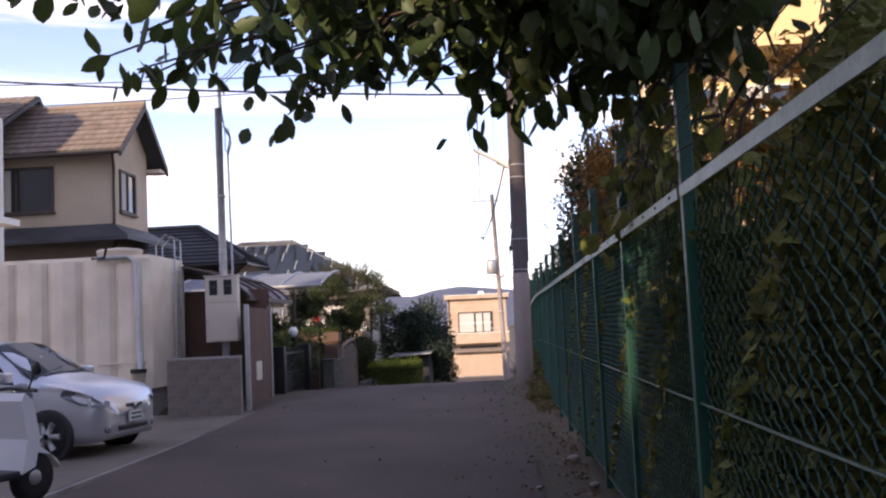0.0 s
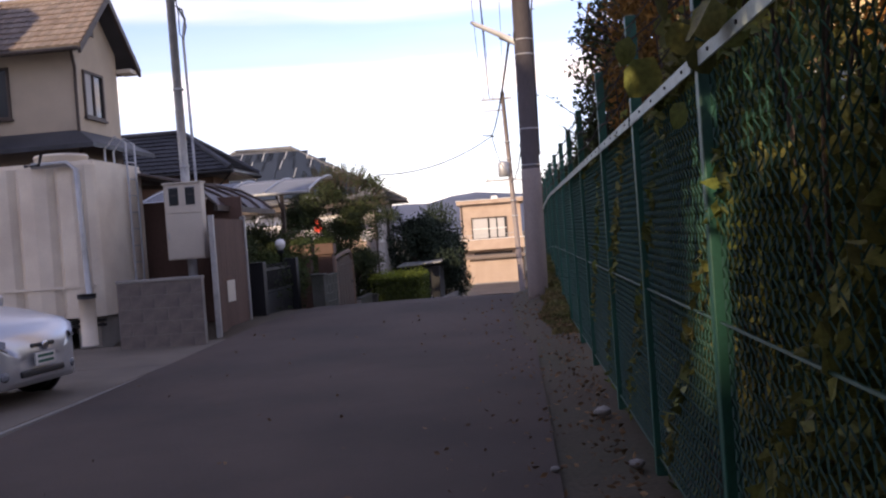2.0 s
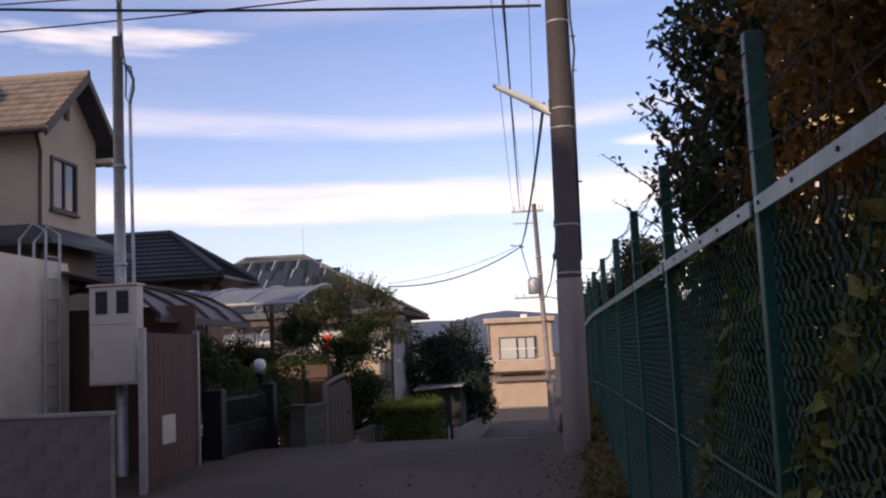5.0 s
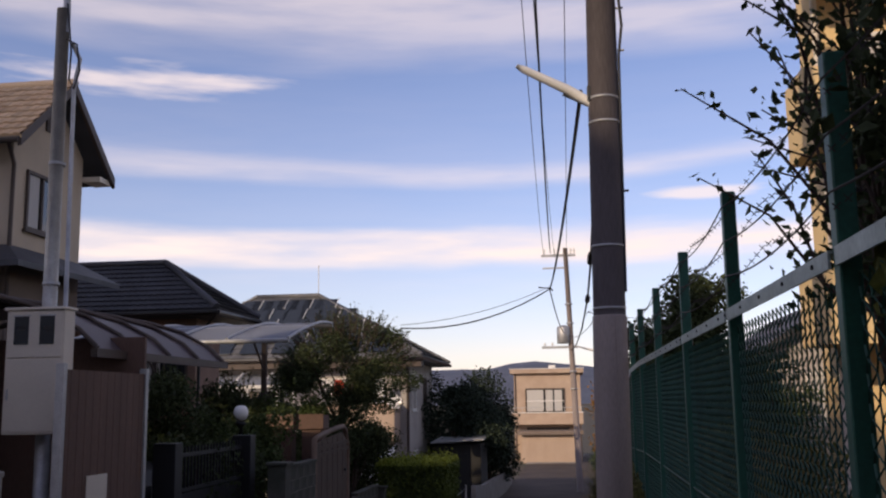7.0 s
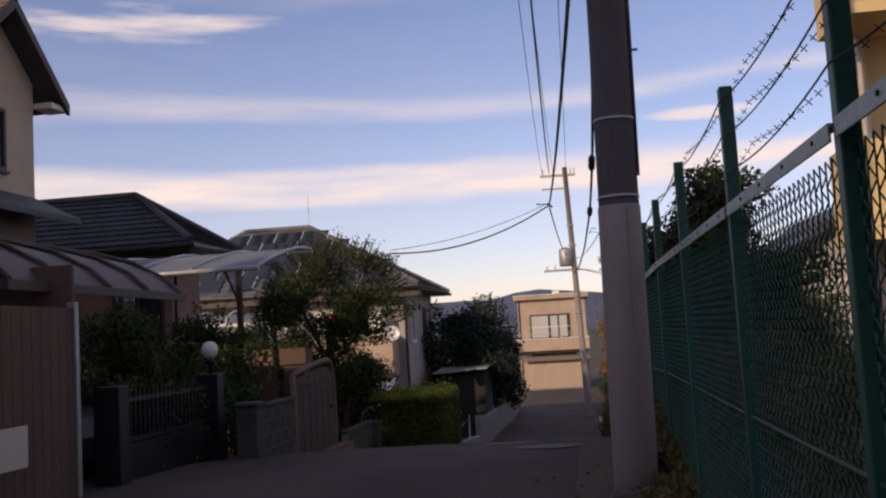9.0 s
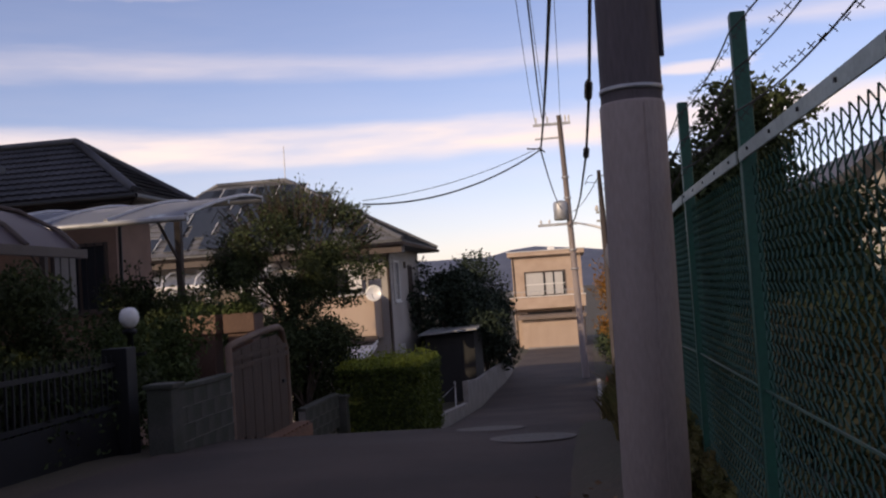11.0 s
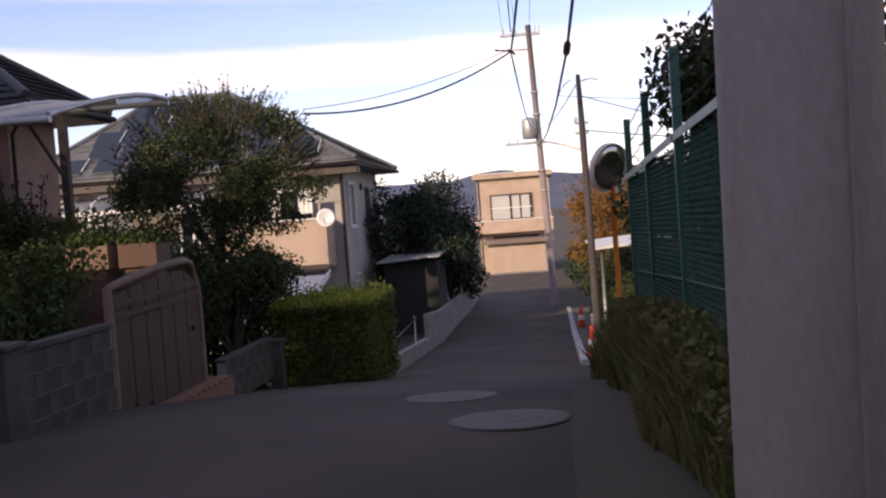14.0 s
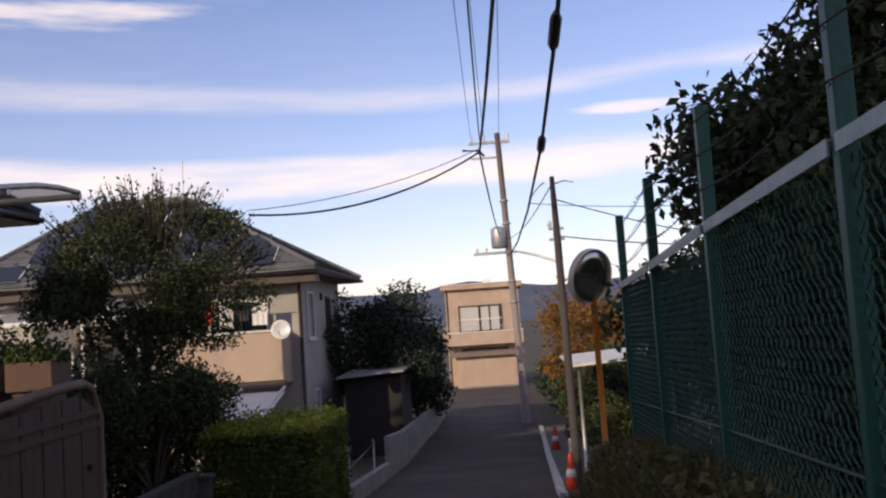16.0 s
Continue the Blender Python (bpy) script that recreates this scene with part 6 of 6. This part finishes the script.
# trees on the left
crown_tree("garden_tree", "dense evergreen garden tree beside the gate", (-4.7, 25.8, -1.5), (-4.75, 25.9, .6), (-4.65, 26, 1.95), (1.75, 1.5, 1.25), 52, .4, 30000, .042, M["leaf_dark"], .11, 21, sprays=330)
crown_tree("garden_shrub", "dark rounded shrub beneath the garden tree", (-4.2, 24.6, -1.3), (-4.2, 24.6, -.8), (-4.5, 25.0, 0.0), (1.0, .9, 1.05), 22, .45, 14000, .045, M["leaf_dark"], .05, 22)
crown_tree("garden_shrub", "leafy shrub inside the garden gate", (-5.2, 20.5, -.8), (-5.2, 20.5, -.3), (-5.3, 20.3, .35), (.9, 1.5, .75), 18, .42, 9000, .05, M["leaf_mid"], .05, 23)
crown_tree("garden_shrub", "bushy shrub behind the low garden wall", (-4.9, 17.6, -.6), (-4.9, 17.6, -.2), (-5.1, 17.3, .25), (.8, 1.6, .7), 18, .4, 9000, .045, M["leaf_dark"], .05, 24)
crown_tree("garden_shrub", "tall shrub beside the carport", (-6.2, 19.0, -.7), (-6.2, 19.0, .2), (-6.4, 18.9, 1.0), (1.0, .9, .9), 16, .45, 8000, .05, M["leaf_dark"], .06, 25)
crown_tree("garden_shrub", "tall dark shrub behind the garden gate", (-6.0, 22.4, -.9), (-6.0, 22.4, .1), (-6.1, 22.4, .7), (.9, .9, 1.1), 20, .42, 9000, .05, M["leaf_dark"], .06, 55, sprays=30)
crown_tree("garden_shrub", "dark shrub beneath the tiled house", (-7.0, 24.2, -1.1), (-7.0, 24.2, 0), (-7.1, 24.2, .4), (.9, .9, 1.0), 20, .42, 9000, .05, M["leaf_dark"], .06, 56, sprays=20)
crown_tree("broadleaf_tree", "dark broadleaf tree below the tiled house", (-3.9, 46, -3.4), (-3.9, 46, -1.5), (-4.3, 47, .3), (2.2, 3.0, 2.4), 40, .95, 22000, .1, M["leaf_shaded"], .16, 26)
crown_tree("broadleaf_tree", "dark broadleaf tree beside the retaining wall", (-3.5, 52, -3.6), (-3.5, 52, -2), (-3.5, 52, -.4), (1.3, 4.0, 2.4), 34, .9, 18000, .1, M["leaf_shaded"], .14, 27)
crown_tree("garden_shrub", "green shrub above the shed", (-3.9, 48, -3.6), (-3.9, 48, -1.4), (-3.9, 47.3, .1), (1.0, 1.0, .6), 16, .55, 8000, .08, M["leaf_mid"], .06, 28)

def undergrowth(label, x0, x1, y0, y1, z0, z1, n, seed, m):
    """A dense low bank of leaves over dark inner stems."""
    rng = np.random.default_rng(seed)
    t = thing("garden_undergrowth", label, "shrub", group="garden undergrowth")
    y = rng.uniform(y0, y1, n)
    x = rng.uniform(x0, x1, n)
    top = z1 + .16 * np.sin(y * 2.1 + seed) + .12 * np.sin(x * 3.7 + y * 4.3)
    z = z0 + rng.uniform(0, 1, n) ** .6 * (top - z0)
    part("foliage", leaf_mesh("foliage", np.stack([x, y, z], 1), .05, m, rng), None, t, kind="stuff")
    bm = bmesh.new()
    for k in range(int((y1 - y0) * 5)):
        a = Vector((rng.uniform(x0 + .15, x1 - .15), y0 + k / 5, gz(x0, y0 + k / 5) - .05))
        b = Vector((a.x + rng.uniform(-.15, .15), a.y + rng.uniform(-.15, .15), z1 - .1))
        put_tube(bm, [a, a.lerp(b, .5) + Vector((rng.uniform(-.08, .08), 0, 0)), b], [.05, .04, .015], 6)
    part("stems", bm, M["bark"], t, kind="stuff")


undergrowth("dark dense bushes behind the garden wall", -6.6, -4.3, 16.2, 19.2, -.6, .45, 12000, 91, M["leaf_dark"])
undergrowth("dark dense bushes behind the garden gate", -6.6, -4.5, 22.2, 25.6, -1.2, .75, 15000, 92, M["leaf_dark"])
undergrowth("dark bushes below the garden tree", -5.6, -3.75, 24.8, 27.2, -1.6, .5, 15000, 93, M["leaf_dark"])

# downhill right side
crown_tree("autumn_tree", "brownish half-bare tree across the apron", (3.4, 46, -3.2), (3.4, 46, -1.6), (3.4, 47, .2), (1.9, 3.5, 2.2), 30, .7, 9000, .09, M["leaf_autumn"], .12, 31, sprays=50)
crown_tree("broadleaf_tree", "dark hedge-like tree behind the apron", (3.2, 39, -2.8), (3.2, 39, -2.0), (3.4, 39, -1.2), (1.8, 4.0, 1.3), 26, .7, 12000, .08, M["leaf_dark"], .1, 32)
crown_tree("broadleaf_tree", "leafy tree behind the fence end", (4.8, 28, -1.6), (4.8, 28, 0), (4.7, 28, .9), (1.9, 4.0, 1.6), 26, .7, 14000, .07, M["leaf_mid"], .12, 33, sprays=20)

def row_shrubs():
    for k, y in enumerate(range(38, 78, 4)):
        g = gz(3.4, y)
        crown_tree("evergreen_shrub", "dark evergreen shrub in the row along the lane", (3.6, y, g), (3.6, y, g + .4), (3.7, y, g + 1.35), (1.5, 2.2, 1.25), 14, .75, 5000, .09, M["leaf_shaded"], .08, 300 + k, group="evergreen row")


row_shrubs()

# behind the fence
crown_tree("conical_tree", "dark dense evergreen behind the fence", (2.5, 17.6, -.5), (2.5, 17.6, .2), (2.5, 17.5, 1.5), (.72, 1.0, 1.7), 34, .44, 26000, .05, M["leaf_dark"], .12, 34, sprays=10)
crown_tree("fence_shrub", "dark shrub behind the fence", (3.0, 21, -.7), (3, 21, -.2), (3.1, 21, .7), (1.2, 2.2, 1.4), 24, .55, 14000, .06, M["leaf_dark"], .08, 35)
crown_tree("fence_shrub", "dark rounded shrub behind the fence", (3.4, 16.4, -.4), (3.4, 16.4, 0), (3.3, 16.4, .75), (.85, 1.0, 1.0), 18, .45, 10000, .05, M["leaf_dark"], .06, 45)
# the paler weed leaf stands in for sunlight on this shrub
crown_tree("fence_shrub", "low shrub behind the fence, sunlight put into its leaf colour", (3.0, 13, -.4), (3, 13, -.2), (2.7, 14.6, .15), (.8, 4.2, .6), 34, .45, 20000, .05, M["leaf_weed"], .06, 36)


def berry_tree():
    rng = np.random.default_rng(37)
    t = thing("berry_tree", "small-leaved tree whose long sprays arch over the fence", "tree")
    bm = bmesh.new()
    fork = Vector((1.95, 7.1, 1.5))
    put_tube(bm, [(2.25, 7.2, -.5), (2.2, 7.15, .4), (2.0, 7.15, 1.1), fork], [.05, .045, .035, .03], 8)
    tw, pts = bmesh.new(), []
    for k in range(60):
        a = fork + Vector((rng.uniform(-.25, .45), rng.uniform(-.5, .5), rng.uniform(.1, .95)))
        reach = rng.uniform(.35, 1.0)
        lean = rng.uniform(-1.0, .35)
        b = a + Vector((lean * .62, rng.uniform(-.5, .35), rng.uniform(.35, .95))) * reach
        m = a.lerp(b, .5) + Vector((.05 * -lean, 0, .06))
        put_tube(bm, [fork, fork.lerp(a, .5) + Vector((0, 0, .04)), a], [.016, .012, .009], 5)
        put_tube(tw, [a, m, b], [.009, .006, .003], 5)
        n = int(10 + 26 * reach)
        for u in np.linspace(-.1, 1, n):
            q = (a.lerp(m, u * 2) if u < .5 else m.lerp(b, u * 2 - 1))
            pts.append((q.x + rng.normal() * .022, q.y + rng.normal() * .022, q.z + rng.normal() * .018 + .01))
        for _ in range(14):
            pts.append((a.x + rng.normal() * .12, a.y + rng.normal() * .14, a.z + rng.normal() * .12))
    part("trunk", bm, M["bark"], t)
    part("twig_spray", tw, M["bark"], t, kind="stuff")
    part("crown", leaf_mesh("crown", np.array(pts), .033, M["leaf_dark"], rng), None, t, kind="stuff")


berry_tree()
crown_tree("fence_tree", "small-leaved tree with brown autumn leaves leaning on the fence", (2.3, 4.2, -.4), (2.3, 4.2, 1.2), (2.25, 4.1, 2.1), (.6, 1.4, 1.0), 28, .3, 8500, .042, M["leaf_autumn"], .08, 71, sprays=140)
crown_tree("fence_tree", "dense dark small-leaved tree pressed against the fence", (2.1, 5.8, -.4), (2.1, 5.8, 1.2), (1.98, 5.85, 2.3), (.36, .7, 1.05), 28, .28, 8000, .04, M["leaf_dark"], .06, 73, sprays=70)
crown_tree("fence_tree", "small-leaved tree with reddish leaves behind the fence", (2.5, 1.6, -.4), (2.5, 1.6, 1.2), (2.4, 1.7, 1.95), (.6, 1.3, .6), 18, .28, 2000, .045, M["leaf_vine"], .07, 72, sprays=60)
crown_tree("autumn_tree", "tree with orange-brown autumn leaves behind the fence", (3.2, 4.6, -.4), (3.2, 4.6, 1.4), (2.9, 4.6, 2.7), (.8, 1.3, 1.0), 22, .34, 4500, .05, M["leaf_autumn"], .1, 38, sprays=20)
crown_tree("autumn_tree", "tree with yellowing leaves behind the fence", (3.0, .2, -.4), (3.0, .2, 1.4), (2.9, .2, 2.2), (1.0, 2.4, .7), 16, .3, 3000, .06, M["leaf_autumn"], .1, 39, sprays=10)


def vine_wall():
    rng = np.random.default_rng(51)
    t = thing("ivy_hedge", "overgrown hedge of vines pressed against the fence", "hedge")
    n = 46000
    y = rng.uniform(-9, 5.7, n)
    ztop = 1.55 + .25 * np.sin(y * 1.3) + .15 * np.sin(y * 3.1)
    z = -.35 + rng.uniform(0, 1, n) ** .8 * (ztop + .35)
    x = 1.58 + rng.exponential(.22, n) + .1 * np.sin(y * 4 + z * 5)
    part("foliage", leaf_mesh("foliage", np.stack([x, y, z], 1), .055, M["leaf_vine"], rng), None, t, kind="stuff")
    bm = bmesh.new()
    for k in range(70):
        y0 = rng.uniform(-8, 5.6)
        a = Vector((rng.uniform(1.6, 1.9), y0, -.4))
        pts = [a]
        for s in range(6):
            pts.append(pts[-1] + Vector((rng.uniform(-.05, .06), rng.uniform(-.22, .22), .4)))
        put_tube(bm, pts, [.014, .012, .011, .01, .008, .006, .004], 5)
    part("stem_tangle", bm, M["bark"], t, kind="stuff")
    # solid dark filler, added in place of shade so that no daylight passes low down
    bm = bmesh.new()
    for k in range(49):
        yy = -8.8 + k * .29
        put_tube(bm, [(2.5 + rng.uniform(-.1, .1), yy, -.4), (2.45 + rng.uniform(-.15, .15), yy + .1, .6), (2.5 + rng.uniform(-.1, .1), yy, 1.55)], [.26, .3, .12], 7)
    part("dark_filler", bm, M["leaf_dark"], t, kind="stuff")


def overhang():
    rng = np.random.default_rng(61)
    t = thing("magnolia_tree", "large-leaved tree whose branches hang over the lane", "tree")
    bm = bmesh.new()
    put_tube(bm, [(2.6, -2.4, -.5), (2.55, -2.3, 1.5), (2.3, -2.1, 2.8), (1.9, -1.9, 3.6)], [.13, .11, .09, .07], 10)
    twigs = []
    for k in range(120):
        a = Vector((rng.uniform(1.2, 2.2), rng.uniform(-2.6, -1.5), rng.uniform(2.6, 3.3)))
        q = rng.uniform(0, 1) ** .75
        b = Vector((-1.5 + 3.3 * q, rng.uniform(-2.9, -1.0), rng.uniform(2.0, 2.9) + .35 * (1 - q)))
        m = a.lerp(b, .5) + Vector((0, 0, .12))
        put_tube(bm, [Vector((1.95, -1.95, 3.4)), a, m, b], [.03, .02, .013, .006], 5)
        twigs.append((a, m, b))
    part("trunk", bm, M["bark"], t)
    v, f = [], []
    for a, m, b in twigs:
        for i in range(46):
            u = rng.uniform(.05, 1.05)
            p = (a.lerp(m, u * 2) if u < .5 else m.lerp(b, u * 2 - 1)) + Vector((rng.normal() * .12, rng.normal() * .14, rng.normal() * .06))
            L = rng.uniform(.1, .19)
            d = Vector((rng.normal() * .6, rng.normal() * .6, -rng.uniform(.3, 1.3))).normalized()
            s = d.cross(Vector((rng.normal(), rng.normal(), rng.normal()))).normalized()
            nrm = s.cross(d)
            w = L * rng.uniform(.2, .28)
            k = len(v)
            for q, ww, h in ((0, .0, 0), (.3, .85, .02), (.6, 1, .03), (.85, .6, .0), (1.0, 0, -.05)):
                c = p + d * L * q - nrm * L * h
                v += [tuple(c + s * w * ww + nrm * w * .3 * ww), tuple(c), tuple(c - s * w * ww + nrm * w * .3 * ww)]
            for r in range(4):
                o = k + 3 * r
                f += [(o, o + 1, o + 4, o + 3), (o + 1, o + 2, o + 5, o + 4)]
    part("crown", raw("crown", v, f, M["leaf_big"], True), None, t, kind="stuff")


def weeds():
    rng = np.random.default_rng(71)
    t = tagged(new("roadside_weeds"), "tall rank weeds and grass along the fence foot", "weeds", kind="stuff")
    n = 26000
    y = rng.uniform(8.5, 22.5, n)
    grow = np.interp(y, [8.5, 11, 13.5, 16, 21, 22.5], [.08, .12, .3, .8, 1.0, .7])
    x = rng.uniform(1.12, 1.72, n) + .07 * np.sin(y * 2.3)
    x = np.where((np.abs(y - 12.6) < .4) & (x < 1.42), x + .5, x)
    h = grow * rng.uniform(.25, 1.0, n) * np.interp(x, [1.0, 1.3, 1.7], [.3, .75, 1.0])
    zz = np.array([gz(a, b) for a, b in zip(x, y)]) - .04
    lean = rng.normal(size=(n, 2)) * .22
    w = rng.uniform(.006, .014, n)
    ang = rng.uniform(0, math.pi, n)
    dx, dy = np.cos(ang) * w, np.sin(ang) * w
    b0 = np.stack([x - dx, y - dy, zz], 1)
    b1 = np.stack([x + dx, y + dy, zz], 1)
    m0 = np.stack([x - dx + lean[:, 0] * h * .3, y - dy + lean[:, 1] * h * .3, zz + h * .6], 1)
    m1 = np.stack([x + dx + lean[:, 0] * h * .3, y + dy + lean[:, 1] * h * .3, zz + h * .6], 1)
    tp = np.stack([x + lean[:, 0] * h, y + lean[:, 1] * h, zz + h], 1)
    v = np.stack([b0, b1, m1, m0, tp], 1).reshape(-1, 3)
    i = np.arange(n) * 5
    f = [tuple(q) for q in np.stack([i, i + 1, i + 2, i + 3], 1)] + [tuple(q) for q in np.stack([i + 3, i + 2, i + 4], 1)]
    part("blades", raw("blades", v.tolist(), [tuple(int(k) for k in q) for q in f], M["leaf_weed"]), None, t, kind="stuff")
    k = 16000
    yy = rng.uniform(9.5, 22.5, k)
    gg = np.interp(yy, [8.5, 11, 13.5, 16, 21, 22.5], [.08, .12, .3, .75, .95, .6])
    xx = rng.uniform(1.22, 1.7, k)
    xx = np.where((np.abs(yy - 12.6) < .4) & (xx < 1.4), xx + .5, xx)
    g0 = np.array([gz(a, b) for a, b in zip(xx, yy)])
    part("leaves", leaf_mesh("leaves", np.stack([xx, yy, g0 + gg * rng.uniform(.05, .8, k)], 1), .045, M["leaf_weed"], rng), None, t, kind="stuff")


def litter():
    rng = np.random.default_rng(81)
    n = 1500
    y = rng.uniform(-7, 14, n)
    x = 1.45 - rng.exponential(.35, n)
    x = np.where(rng.uniform(size=n) < .06, rng.uniform(-3.5, 1, n), x)
    z = np.array([gz(a, b) for a, b in zip(x, y)]) + .03
    o = new("fallen_leaves", leaf_mesh("fallen_leaves", np.stack([x, y, z], 1), .032, M["litter"], rng, flat=.9))
    tagged(o, "dry fallen leaves scattered along the fence foot", "leaf litter", kind="stuff")
    for x, y, s in ((1.36, 3.75, .07), (1.33, .75, .09), (.93, 2.2, .03), (1.42, 2.2, .05)):
        bm = bmesh.new()
        bmesh.ops.create_icosphere(bm, subdivisions=2, radius=s)
        for v in bm.verts:
            v.co *= 1 + .25 * noise.noise(v.co * 14 + Vector((x, y, 0)))
            v.co.z *= .6
        bmesh.ops.translate(bm, vec=(x, y, gz(x, y) + s * .3), verts=bm.verts)
        solid("stone", bm, M["concrete"], "pale loose stone at the fence foot", "stone", group="loose stones")


def hanging_vine():
    rng = np.random.default_rng(65)
    t = thing("climbing_vine", "climbing vine with large yellow-green leaves over the fence top", "vine")
    bm = bmesh.new()
    v, f = [], []
    for k in range(16):
        a = Vector((rng.uniform(1.6, 2.1), rng.uniform(-2.2, .9), rng.uniform(1.7, 2.4)))
        b = Vector((rng.uniform(1.3, 1.7), a.y + rng.uniform(-.4, .4), rng.uniform(1.45, 2.1)))
        m = a.lerp(b, .5) + Vector((0, 0, .15))
        put_tube(bm, [a, m, b], [.012, .009, .005], 5)
        for i in range(9):
            u = rng.uniform(.2, 1.05)
            p = a.lerp(b, u) + Vector((rng.normal() * .06, rng.normal() * .1, rng.normal() * .07))
            L = rng.uniform(.09, .15)
            d = Vector((rng.normal() * .5, rng.normal() * .5, -1)).normalized()
            s = d.cross(Vector((rng.normal(), rng.normal(), .2))).normalized()
            nrm = s.cross(d)
            w = L * .42
            o0 = len(v)
            for q, ww, h in ((0, .1, 0), (.25, .9, .03), (.55, 1, .04), (.85, .55, .02), (1.0, 0, -.04)):
                c = p + d * L * q - nrm * L * h
                v += [tuple(c + s * w * ww + nrm * w * .25 * ww), tuple(c), tuple(c - s * w * ww + nrm * w * .25 * ww)]
            for r in range(4):
                o = o0 + 3 * r
                f += [(o, o + 1, o + 4, o + 3), (o + 1, o + 2, o + 5, o + 4)]
    part("stem", bm, M["bark"], t)
    part("foliage", raw("foliage", v, f, M["leaf_vine"], True), None, t, kind="stuff")


vine_wall()
overhang()
hanging_vine()
weeds()
litter()
